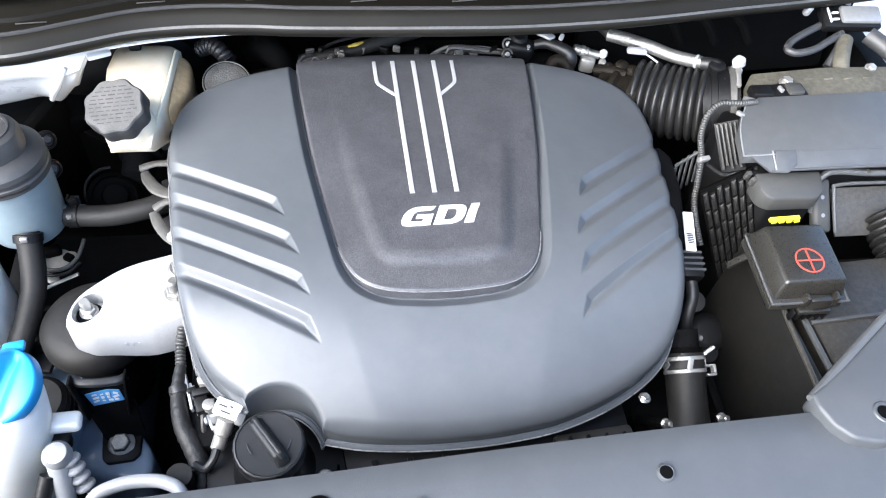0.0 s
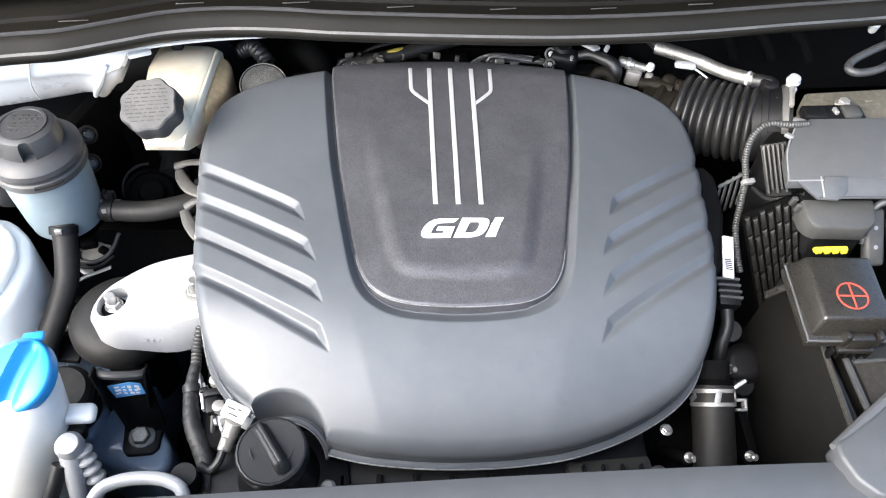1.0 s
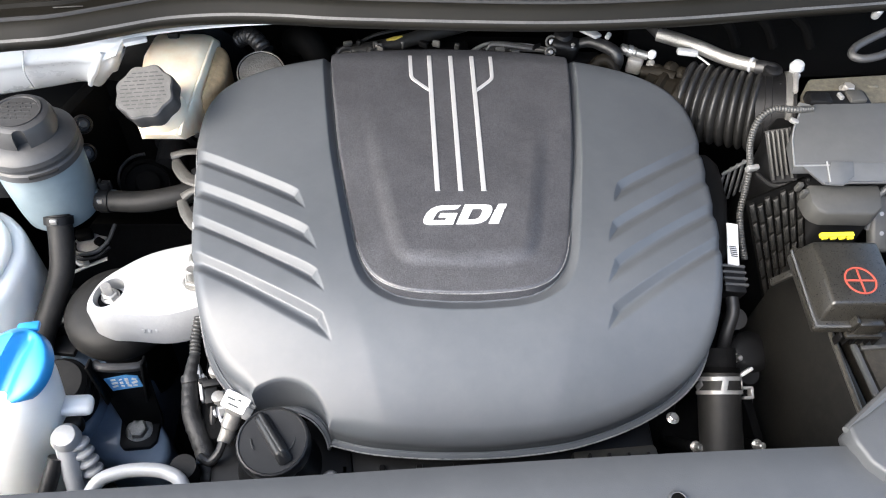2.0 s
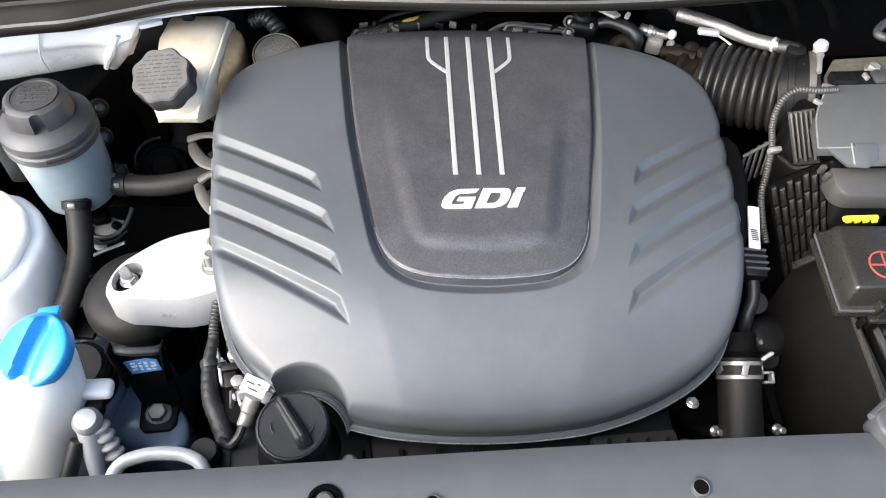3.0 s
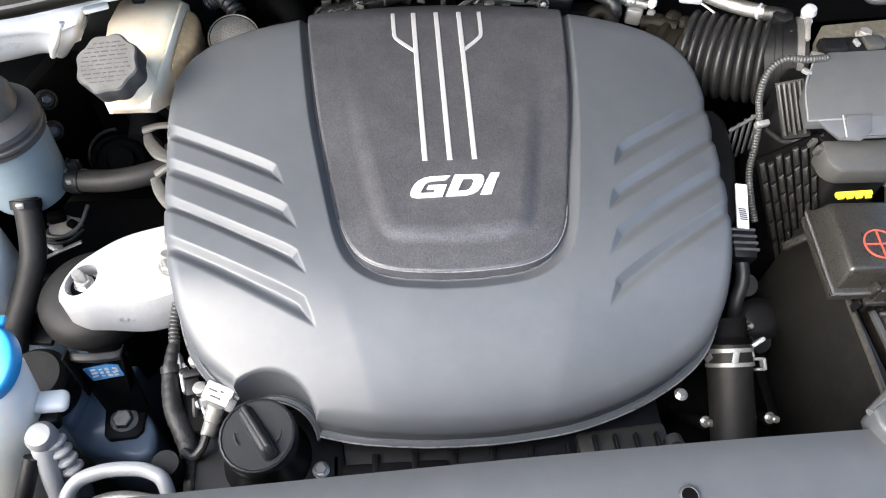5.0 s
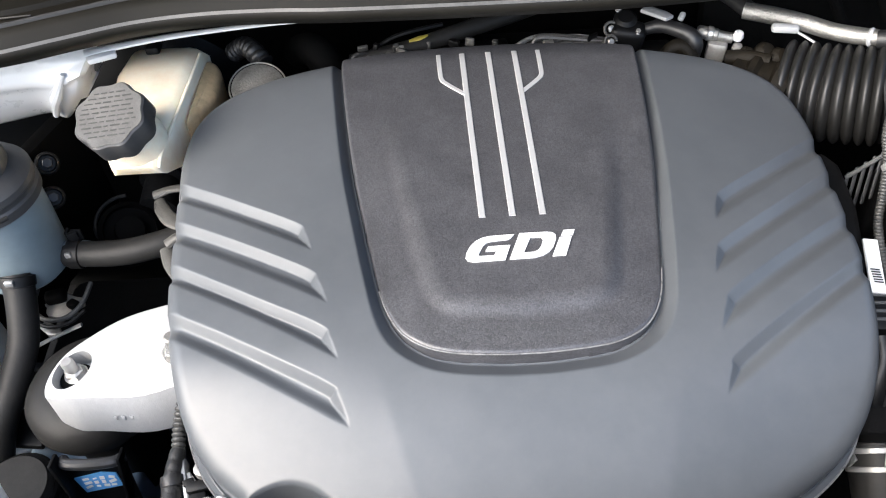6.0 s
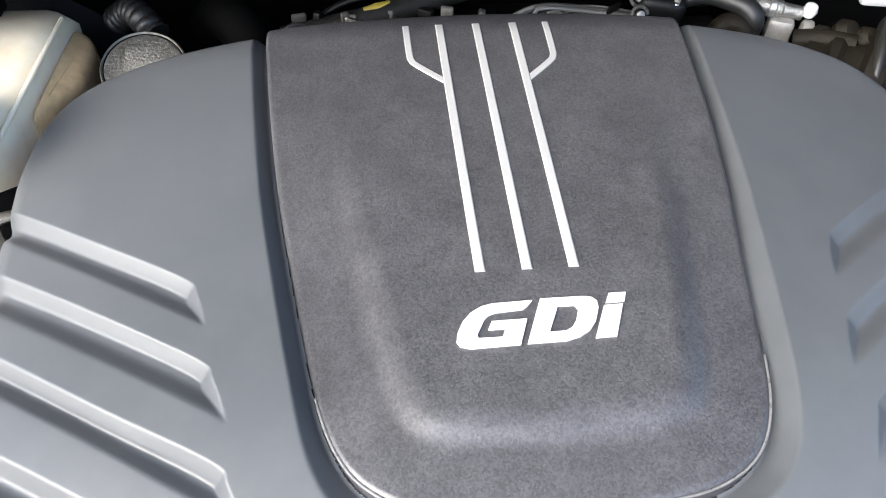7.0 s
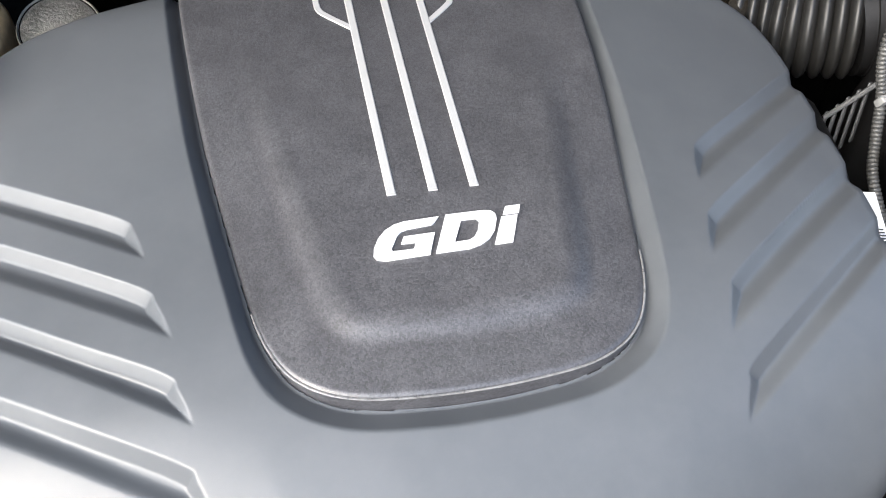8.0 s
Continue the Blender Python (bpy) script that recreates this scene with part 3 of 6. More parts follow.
# ---------------------------------------------------------------- front shield over the radiator
def front_shield():
    shield = thing("front_shield", (0, -0.5, 0.05), "grey plastic shield over the radiator with clip holes", "shield")
    bm = bmesh.new()
    nx, ny = 60, 16
    rows = []
    for j in range(ny + 1):
        row = []
        for i in range(nx + 1):
            x = -0.75 + 1.5 * i / nx
            back = -0.3185 + 0.034 * x + 0.004 * math.cos(x * 4)
            y = back - 0.34 * (j / ny) ** 1.3
            z = 0.060 - 0.10 * (j / ny) ** 2.2 - 0.0035 * math.exp(-j * 1.6) + 0.002 * math.sin(x * 9)
            row.append(bm.verts.new((x, y, z)))
        rows.append(row)
    for a, b in zip(rows, rows[1:]):
        for k in range(nx):
            bm.faces.new((a[k], b[k], b[k + 1], a[k + 1]))
    lip = [bm.verts.new((v.co.x, v.co.y + 0.0015, v.co.z - 0.022)) for v in rows[0]]
    for k in range(nx):
        bm.faces.new((lip[k], rows[0][k], rows[0][k + 1], lip[k + 1]))
    part("sheet", bm, M["shield"], shield, angle=50)
    def sheet_z(x, y):
        k = max(0.0, ((-0.3185 + 0.034 * x + 0.004 * math.cos(x * 4)) - y) / 0.34) ** (1 / 1.3)
        return 0.060 - 0.10 * k ** 2.2 - 0.0035 * math.exp(-k * 16 * 1.6) + 0.002 * math.sin(x * 9)
    for x, y in ((0.126, -0.346), (-0.058, -0.352)):
        z = sheet_z(x, y)
        up = (x, y - 0.05, z + 1)
        part("clip_hole_rim", turned([(0.0046, 0.0022), (0.0054, 0.0028), (0.0064, 0.0024), (0.0072, -0.001)], (x, y, z), up, 28), M["shield"], shield)
        part("clip_hole", turned([(0.0052, -0.002), (0.0052, 0.0026), (0, 0.0026)], (x, y, z), up, 24), M["cowlblack"], shield, "dark clip hole")
    c = Vector((-0.130, -0.349, sheet_z(-0.130, -0.349)))
    part("clip_rim", turned([(0.0125, -0.001), (0.0120, 0.0022), (0.0095, 0.0030), (0.0085, 0.001), (0, 0.001)], c, c + Vector((0, 0, 1)), 28), M["cowlblack"], shield, "black push clip")
    part("clip_pin", turned([(0.006, 0), (0.006, 0.0045), (0.004, 0.0062), (0, 0.0062)], c, c + Vector((0, 0, 1)), 20), M["shield"], shield)
    end = thing("shield_end", (0.45, -0.28, 0.06), "raised grey plastic end piece of the front shield", "shield")
    outline = [(0.268, -0.326), (0.280, -0.338), (0.300, -0.343), (0.66, -0.335), (0.66, -0.17), (0.44, -0.185), (0.372, -0.228), (0.300, -0.276), (0.262, -0.298), (0.262, -0.309)]
    part("body", prism(outline, 0.048, 0.0715, 0.0032, 3), M["shield"], end)
    c = Vector((0.314, -0.319, 0.0715))
    part("hole_rim", turned([(0.0055, -0.001), (0.0065, 0.0012), (0.0085, 0.0012), (0.0095, 0.0)], c, c + Vector((0, 0, 1)), 24), M["shield"], end)
    part("hole", turned([(0.0055, -0.001), (0.0055, 0.0008), (0, 0.0008)], c, c + Vector((0, 0, 1)), 20), M["cowlblack"], end, "dark clip hole")
    part("turned_edge", tube([(0.262, -0.300, 0.066), (0.300, -0.273, 0.068), (0.372, -0.224, 0.070), (0.44, -0.182, 0.070)], 0.004, 10), M["lid"], end)


front_shield()

# ---------------------------------------------------------------- cowl and rubber seal below the windscreen
SEAL = [(-0.62, 0.098, 0.08), (-0.467, 0.128, 0.08), (-0.413, 0.137, 0.08), (-0.360, 0.155, 0.08), (-0.306, 0.173, 0.08), (-0.248, 0.181, 0.08), (-0.188, 0.181, 0.08), (-0.127, 0.177, 0.08),
        (-0.004, 0.175, 0.08), (0.120, 0.176, 0.08), (0.250, 0.187, 0.08), (0.386, 0.207, 0.08), (0.505, 0.224, 0.08), (0.66, 0.25, 0.08)]


def strip(name, line, profile, material, parent, label="", angle=40):
    """A long strip: the profile, (back, up) pairs, drawn along the line."""
    pts = spline(line, 8)
    bm = bmesh.new()
    rows = [[bm.verts.new((p.x, p.y + a, p.z + b)) for a, b in profile] for p in pts]
    for a, b in zip(rows, rows[1:]):
        for k in range(len(profile) - 1):
            bm.faces.new((a[k], a[k + 1], b[k + 1], b[k]))
    return part(name, bm, material, parent, label, angle)


def cowl():
    c = thing("cowl", (0, 0.3, 0.05), "black plastic cowl with a grey-brown rubber weather strip", "cowl", kind="structure")
    strip("weather_strip", SEAL, [(0.010, -0.020), (0.002, -0.013), (-0.004, -0.007), (-0.005, -0.003), (-0.0035, 0.0002), (-0.0015, 0.0012), (0.0005, 0.0002), (0.003, 0.003), (0.007, 0.008), (0.012, 0.0115), (0.0155, 0.0115), (0.018, 0.008)], M["seal"], c, "brown-black rubber weather strip")
    strip("strip_edge", SEAL, [(-0.0038, 0.0000), (-0.0018, 0.0022), (0.0002, 0.0008)], M["grime"], c, "thin pale line along the rubber strip")
    strip("cowl_sheet", SEAL, [(0.016, 0.006), (0.050, 0.004), (0.052, 0.008), (0.085, 0.014), (0.120, 0.022)], M["cowlsheet"], c)
    strip("cowl_step", SEAL, [(0.017, 0.0085), (0.018, 0.0130), (0.020, 0.0135), (0.022, 0.009)], M["capgrey"], c)
    strip("screen_edge", SEAL, [(0.062, 0.026), (0.060, 0.036), (0.066, 0.044), (0.110, 0.060), (0.36, 0.18)], M["lid"], c, "grey lower edge of the windscreen")
    for i in range(10):
        x = -0.52 + i * 0.115
        yy = float(np.interp(x, [p[0] for p in SEAL], [p[1] for p in SEAL]))
        part("cowl_mark", rbox((x, yy + 0.040, 0.0865), (0.030, 0.0012, 0.0012), 0.0003, (0, 0, 6)), M["grime"], c)
    strip("cowl_underside", SEAL, [(0.010, -0.020), (0.06, -0.040), (0.26, -0.06)], M["cowlblack"], c)


cowl()


def white_inner_wing():
    w = thing("inner_wing", (-0.56, 0.25, -0.10), "white painted inner wing metal below the cowl", "wing", kind="structure")
    top = spline([(-0.70, 0.160, 0.030), (-0.56, 0.176, 0.030), (-0.503, 0.186, 0.030), (-0.468, 0.191, 0.030), (-0.426, 0.196, 0.030), (-0.392, 0.200, 0.030), (-0.369, 0.203, 0.030)], 8)
    low = spline([(-0.74, 0.155, -0.045), (-0.60, 0.180, -0.045), (-0.536, 0.194, -0.045), (-0.475, 0.211, -0.045), (-0.440, 0.221, -0.045), (-0.420, 0.212, -0.045), (-0.397, 0.207, -0.020)], 8)
    bm = bmesh.new()
    rows = []
    for a, b in zip(top, low):
        row = [bm.verts.new(a + Vector((0, 0.05, 0.012)))]
        for k in range(13):
            f = k / 12
            p = a.lerp(b, f)
            crease = 0.006 * math.exp(-((f - 0.30) / 0.10) ** 2)
            row.append(bm.verts.new(p + Vector((0, -0.010 * math.sin(math.pi * f) ** 0.8 - crease, 0.004 * math.sin(math.pi * f)))))
        row += [bm.verts.new(b + Vector((0, 0.004, -0.004))), bm.verts.new(b + Vector((0, 0.04, -0.006)))]
        rows.append(row)
    last = rows[-1]
    rows.append([bm.verts.new(v.co + Vector((0.004, 0.006, -0.002))) for v in last])
    rows.append([bm.verts.new(v.co + Vector((0.002, 0.05, -0.004))) for v in last])
    for a, b in zip(rows, rows[1:]):
        for k in range(len(a) - 1):
            bm.faces.new((a[k], a[k + 1], b[k + 1], b[k]))
    part("panel", bm, M["white"], w, angle=60)
    part("fold", tube([(-0.392, 0.190, 0.020), (-0.410, 0.194, -0.008), (-0.424, 0.204, -0.036)], [0.002, 0.006, 0.003], 10), M["white"], w)
    part("seam", tube([(-0.4735, 0.1835, 0.026), (-0.480, 0.1800, 0.000), (-0.487, 0.196, -0.036)], 0.0010, 8), M["white"], w)
    part("flange", tube([(-0.372, 0.205, 0.030), (-0.345, 0.213, 0.031), (-0.291, 0.218, 0.036), (-0.220, 0.220, 0.041), (-0.15, 0.218, 0.045)], [0.006, 0.0045, 0.004, 0.003, 0.0015], 12, flat=0.5), M["white"], w)
    part("clip", rbox((-0.357, 0.204, 0.028), (0.026, 0.012, 0.006), 0.002, (0, 0, 22)), M["white"], w)


white_inner_wing()


# ---------------------------------------------------------------- engine below the cover
def engine():
    e = thing("engine", (0, 0, -0.5), "near-black engine block under the plastic cover, shade in its colour", "engine")
    part("block", rbox((0.0, 0.02, -0.31), (0.46, 0.40, 0.36), 0.02), M["deepshade"], e)
    part("valve_cover", rbox((0.02, -0.225, -0.165), (0.34, 0.085, 0.075), 0.012), M["black"], e, "black ribbed valve cover")
    for i in range(9):
        part("cover_rib", rbox((-0.115 + i * 0.035, -0.252, -0.126), (0.006, 0.030, 0.008), 0.0015), M["black"], e)
    part("cover_ledge", rbox((0.06, -0.262, -0.135), (0.22, 0.020, 0.012), 0.003), M["black"], e)
    part("cover_ledge", rbox((-0.065, -0.259, -0.128), (0.10, 0.028, 0.010), 0.003), M["black"], e)
    for x, y, z in ((0.204, -0.202, -0.108),):
        part("bolt", bolt((x, y, z), 0.0045), M["steel"], e)
    ring = turned([(0.0048, -0.006), (0.0085, -0.006), (0.0085, 0.006), (0.0048, 0.006)], (0.190, -0.246, -0.118), (0.19, -1.0, 0.3), 24)
    part("hose_ring", ring, M["capgrey"], e)
    part("front_box", rbox((0.145, -0.240, -0.135), (0.085, 0.030, 0.030), 0.005, (0, 0, 4)), M["wallblack"], e)
    for i in range(4):
        part("box_rib", rbox((0.118 + i * 0.019, -0.245, -0.118), (0.003, 0.022, 0.010), 0.001, (0, 0, 4)), M["black"], e)
    part("clip", rbox((0.075, -0.262, -0.122), (0.014, 0.006, 0.006), 0.001), M["grime"], e)
    part("clip", rbox((-0.110, -0.262, -0.118), (0.012, 0.006, 0.006), 0.001), M["grime"], e)
    part("rear_bank", rbox((0.0, 0.26, -0.15), (0.42, 0.10, 0.16), 0.02), M["deepshade"], e)
    part("head", rbox((-0.225, -0.15, -0.20), (0.07, 0.12, 0.16), 0.01), M["deepshade"], e)
    # bright ribs and studs of the cylinder head beside the loom
    for i in range(9):
        y = -0.118 - i * 0.0095
        part("head_fin", rbox((-0.2535 + i * 0.0030, y, -0.122 - 0.005 * (i % 3)), (0.010, 0.0024 + 0.001 * (i % 2), 0.046), 0.001, (0, 4, 10)), M["cast"], e, "dull bare aluminium rib")
    for i in range(4):
        part("head_rib", rbox((-0.2600 + 0.0062 * i, -0.150 - 0.0085 * i, -0.120 - 0.004 * (i % 2)), (0.0030, 0.042 - 0.006 * (i % 2), 0.020), 0.0008, (8, 0, 14 + 3 * i)), M["cast"], e, "bare aluminium edge of the head")
    for i in range(3):
        part("rib_gap", rbox((-0.2560 + 0.0070 * i, -0.152 - 0.012 * i, -0.112), (0.0085, 0.0050, 0.010), 0.0010, (8, 0, 20)), M["black"], e)
    for x, y, z, a in ((-0.243, -0.150, -0.12, 12), (-0.236, -0.176, -0.125, -8), (-0.244, -0.165, -0.15, 5)):
        part("stud", turned([(0.004, -0.03), (0.004, 0.02), (0.006, 0.021), (0.006, 0.028), (0, 0.030)], (x, y, z), (x + 0.1 * a / 40, y, z + 1), 12), M["oldmetal"], e)
    # support for the oil filler
    c = (-0.175, -0.236)
    part("filler_neck", turned([(0.060, -0.24), (0.055, -0.16), (0.040, -0.125), (0.034, -0.110), (0.030, -0.098), (0.030, -0.085), (0, -0.085)], (*c, 0), (*c, 1), 40), M["black"], e)
    part("filler_flange", prism([(c[0] - 0.062, c[1] - 0.045), (c[0] + 0.050, c[1] - 0.052), (c[0] + 0.070, c[1] - 0.02), (c[0] + 0.062, c[1] + 0.045), (c[0] - 0.05, c[1] + 0.05), (c[0] - 0.066, c[1] + 0.01)], -0.150, -0.122, 0.006), M["black"], e)
    for x, y in ((-0.205, -0.274), (-0.140, -0.272), (-0.128, -0.25)):
        part("bolt", bolt((x, y, -0.120), 0.0055), M["steel"], e)
    return e


engine()


def oil_cap():
    t = thing("oil_filler_cap", (-0.175, -0.236, -0.09), "round black plastic oil filler cap with a raised grip bar", "oil cap")
    c, up = Vector((-0.1760, -0.2330, -0.090)), Vector((-0.02, -0.10, 1))
    part("cap", turned([(0.0310, 0), (0.0328, 0.003), (0.0328, 0.016), (0.0314, 0.0195), (0.0300, 0.0202), (0.0290, 0.0190), (0, 0.0186)], c, c + up, 48, 0.006, 24), M["capblack"], t)
    bar = join(rbox((0, 0, 0.0215), (0.0150, 0.0590, 0.010), 0.0030, (0, 0, 0), 0.72, 3), rbox((0.0006, 0, 0.0262), (0.0062, 0.0540, 0.0060), 0.0018, (0, 0, 1), 0.8, 3))
    bar.transform(Matrix.Translation(c) @ pose(0, 0, 0, -5, 0, 31))
    part("grip", bar, M["capblack"], t)
    for k, (a, n) in enumerate(((120, 3), (-40, 4), (190, 3))):
        for i in range(n):
            an = radians(a + i * 11)
            b = rbox((0.0195 * math.cos(an), 0.0195 * math.sin(an), 0.0193), (0.0040, 0.0012, 0.0010), 0.0003, (0, 0, a + i * 11 + 90))
            b.transform(Matrix.Translation(c) @ pose(0, 0, 0, -5, 0, 0))
            part("raised_mark", b, M["capgrey"], t)


oil_cap()

# ---------------------------------------------------------------- left: fluid reservoirs


def brake_reservoir():
    t = thing("brake_fluid_reservoir", (-0.32, 0.19, -0.09), "cream translucent brake fluid reservoir beside the engine", "reservoir")
    side = [(0.272, -0.085), (0.276, -0.020), (0.262, -0.006), (0.225, -0.004), (0.185, -0.010), (0.145, -0.012), (0.118, -0.016), (0.109, -0.026), (0.114, -0.038), (0.165, -0.065), (0.185, -0.085)]
    bm = bmesh.new()
    rows = []
    def edges(y):
        """Left and right edge of the body, narrowing towards the front."""
        left = float(np.interp(y, [0.105, 0.13, 0.19, 0.235, 0.28], [-0.346, -0.358, -0.359, -0.360, -0.352]))
        right = float(np.interp(y, [0.105, 0.12, 0.17, 0.254, 0.28], [-0.306, -0.300, -0.293, -0.284, -0.282]))
        return left, right
    for f, s in ((0.0, 0.0), (0.07, 0.7), (0.16, 1.0), (0.5, 1.05), (0.84, 1.0), (0.93, 0.7), (1.0, 0.0)):
        row = []
        for y, z in side:
            lo, hi = edges(y)
            row.append(bm.verts.new((lo + (hi - lo) * f, y + (0.006 * (1 - s) if y < 0.12 else 0), z - 0.006 * (1 - s))))
        rows.append(row)
    n = len(side)
    for a, b in zip(rows, rows[1:]):
        for k in range(n):
            bm.faces.new((a[k], a[(k + 1) % n], b[(k + 1) % n], b[k]))
    bm.faces.new(rows[0])
    bm.faces.new(rows[-1])
    part("body", bm, M["cream"], t, angle=50)
    chamber = prism([(-0.290, 0.166), (-0.276, 0.186), (-0.268, 0.215), (-0.268, 0.255), (-0.274, 0.268), (-0.286, 0.268)], -0.085, -0.022, 0.007, 3)
    for v in chamber.verts:
        v.co.z -= 0.5 * max(0.0, v.co.x + 0.286) if v.co.z > -0.05 else 0.0
    part("side_chamber", chamber, M["amber"], t, "amber-stained side chamber")
    part("seam", tube([(-0.2845, 0.256, -0.0095), (-0.2895, 0.20, -0.0115), (-0.2965, 0.145, -0.0165), (-0.3015, 0.120, -0.0215), (-0.3045, 0.1125, -0.030)], 0.0017, 8), M["cream"], t)
    part("top_rib", rbox((-0.33, 0.262, -0.003), (0.014, 0.020, 0.010), 0.003), M["black"], t, "small black clip")
    base, up = Vector((-0.3235, 0.136, -0.020)), Vector((-0.14, -0.40, 1))
    u = up.normalized()
    part("neck", turned([(0.027, 0), (0.027, 0.03), (0, 0.03)], base, base + u, 32), M["cream"], t)
    cap0 = base + u * 0.034
    cap = part("cap", turned([(0.0300, -0.006), (0.0318, -0.003), (0.0318, 0.0145), (0.0312, 0.0170), (0.0300, 0.0180), (0, 0.0180)], cap0, cap0 + u, 96, 0.045, 8), M["capgrey"], t, "black lobed screw cap with worn print")
    m = axis_matrix(cap0 + u * 0.0182, cap0 + u * 1.2)
    top = turned([(0.0296, -0.001), (0.0296, 0.0004), (0, 0.0004)], (0, 0, 0), (0, 0, 1), 96, 0.045, 8)
    top.transform(m)
    part("cap_face", top, M["caplight"], cap, "worn grey cap face")
    rnd = random.Random(4)
    ex = Vector((1, 0.02, 0)) - u * u.dot(Vector((1, 0.02, 0)))
    ex.normalize()
    ey = u.cross(ex)
    fm = Matrix((ex, ey, u)).transposed().to_4x4()
    fm.translation = cap0 + u * 0.0188
    for i in range(10):
        y = 0.0215 - i * 0.0046
        wmax = 2 * math.sqrt(max(0.0, 0.0262 ** 2 - y * y))
        x = -wmax / 2
        while x < wmax / 2 - 0.004:
            w = min(rnd.uniform(0.004, 0.010), wmax / 2 - x)
            b = rbox((x + w / 2, y, 0), (w * 0.86, rnd.uniform(0.0007, 0.0013), 0.0005), 0)
            b.transform(fm)
            part("print_line", b, M["print"], cap)
            x += w + 0.0012


brake_reservoir()


def steering_reservoir():
    t = thing("power_steering_reservoir", (-0.455, 0.09, -0.14), "milky plastic fluid reservoir with a black lid and screw cap", "reservoir")
    cx, cy = -0.4565, 0.092
    b, u = Vector((cx, cy, 0)), Vector((cx - 0.02, cy + 0.02, 1))
    part("body", turned([(0, -0.128), (0.034, -0.128), (0.0410, -0.121), (0.0430, -0.105), (0.0455, -0.060), (0.0460, -0.030), (0, -0.030)], b, u, 48), M["milk"], t)
    lid = part("lid", turned([(0.0475, -0.037), (0.0495, -0.035), (0.0497, -0.027), (0.0478, -0.025), (0.0478, -0.021), (0.0492, -0.019), (0.0488, -0.013), (0.0450, -0.0085), (0.038, -0.005), (0.034, -0.003), (0, -0.003)], b, u, 56), M["capgrey"], t, "dark grey plastic lid")
    part("lid_rib", tube([(cx + 0.01, cy - 0.0495, -0.027), (cx + 0.028, cy - 0.0415, -0.027), (cx + 0.036, cy - 0.0355, -0.027)], 0.0022, 8), M["greyrub"], lid)
    body = turned([(0.0335, -0.014), (0.0345, -0.010), (0.0340, 0.010), (0.0310, 0.0175), (0.0270, 0.0200), (0.0240, 0.0205), (0, 0.0205)], b, u, 56, 0.012, 6)
    for sx, sy in ((0.010, -0.0335), (-0.030, -0.018)):
        body = cut(body, rbox((cx + sx, cy + sy, 0.010), (0.013, 0.016, 0.036), 0.005, (14, 0, 16), seg=3))
    cap = part("cap", body, M["capgrey"], t)
    part("cap_ring", turned([(0.0245, 0.0200), (0.0250, 0.0216), (0.0225, 0.0216), (0.0220, 0.0203)], b, u, 48), M["capgrey"], cap)
    rnd = random.Random(7)
    for i in range(5):
        y = 0.012 - i * 0.0058
        x = -0.016 + rnd.uniform(0, 0.004)
        while x < 0.014:
            w = rnd.uniform(0.004, 0.009)
            part("print_line", rbox((cx + x + w / 2 - 0.0005, cy + y + 0.0005, 0.0209), (w * 0.85, 0.0020, 0.0007), 0), M["print"], cap)
            x += w + 0.0012
    part("outlet", turned([(0.011, 0), (0.010, 0.03), (0, 0.03)], (-0.420, 0.090, -0.110), (-0.30, 0.090, -0.110), 20), M["milk"], t)
    part("spigot", turned([(0.010, 0), (0.009, 0.03), (0, 0.03)], (-0.4435, 0.060, -0.098), (-0.443, 0.02, -0.120), 20), M["milk"], t)
    part("bracket", rbox((-0.508, 0.10, -0.06), (0.02, 0.05, 0.07), 0.004), M["black"], t)


steering_reservoir()


def clamp(name, c, axis, r, material, width=0.010, ear=None, label="", parent=None):
    a = Vector(axis).normalized()
    c = Vector(c)
    bm = turned([(r, -width / 2), (r + 0.0014, -width / 2 + 0.0005), (r + 0.0014, width / 2 - 0.0005), (r, width / 2)], c, c + a, 36)
    bms = [bm]
    if ear is not None:
        e = Vector(ear).normalized()
        bms.append(rbox(c + e * (r + 0.005), (0.009, 0.004, width), 0.001, (0, 0, 20)))
    return part(name, join(*bms), material, parent, label)


def hose_upper():
    t = thing("return_hose", (-0.35, 0.085, -0.11), "grey-black rubber hose from the fluid reservoir to the engine", "hose")
    part("hose", tube([(-0.412, 0.089, -0.112), (-0.36, 0.083, -0.108), (-0.32, 0.088, -0.104), (-0.285, 0.105, -0.105), (-0.26, 0.12, -0.12)], 0.0125, 18), M["greyrub"], t)
    clamp("clamp", (-0.402, 0.088, -0.111), (1, -0.05, 0), 0.0132, M["black"], 0.012, (0.1, 0.3, 1), "black spring clamp", t)
    part("clamp_ear", join(rbox((-0.398, 0.097, -0.094), (0.010, 0.003, 0.012), 0.001), rbox((-0.406, 0.097, -0.094), (0.003, 0.008, 0.012), 0.001)), M["black"], t)
    part("clamp_ear", rbox((-0.404, 0.077, -0.102), (0.006, 0.003, 0.007), 0.001), M["steel"], t)
    t = thing("feed_hose", (-0.44, 0.0, -0.20), "grey-black rubber hose below the fluid reservoir", "hose")
    part("hose", tube([(-0.4435, 0.054, -0.098), (-0.441, 0.034, -0.118), (-0.442, 0.008, -0.142), (-0.450, -0.026, -0.162), (-0.462, -0.055, -0.185), (-0.475, -0.08, -0.23)], 0.0135, 18), M["greyrub"], t)
    clamp("clamp", (-0.443, 0.050, -0.102), (0, -0.6, -0.7), 0.0142, M["black"], 0.010, None, "black spring clamp", t)
    part("clamp_ear", rbox((-0.442, 0.038, -0.092), (0.008, 0.004, 0.006), 0.001), M["steel"], t)


hose_upper()


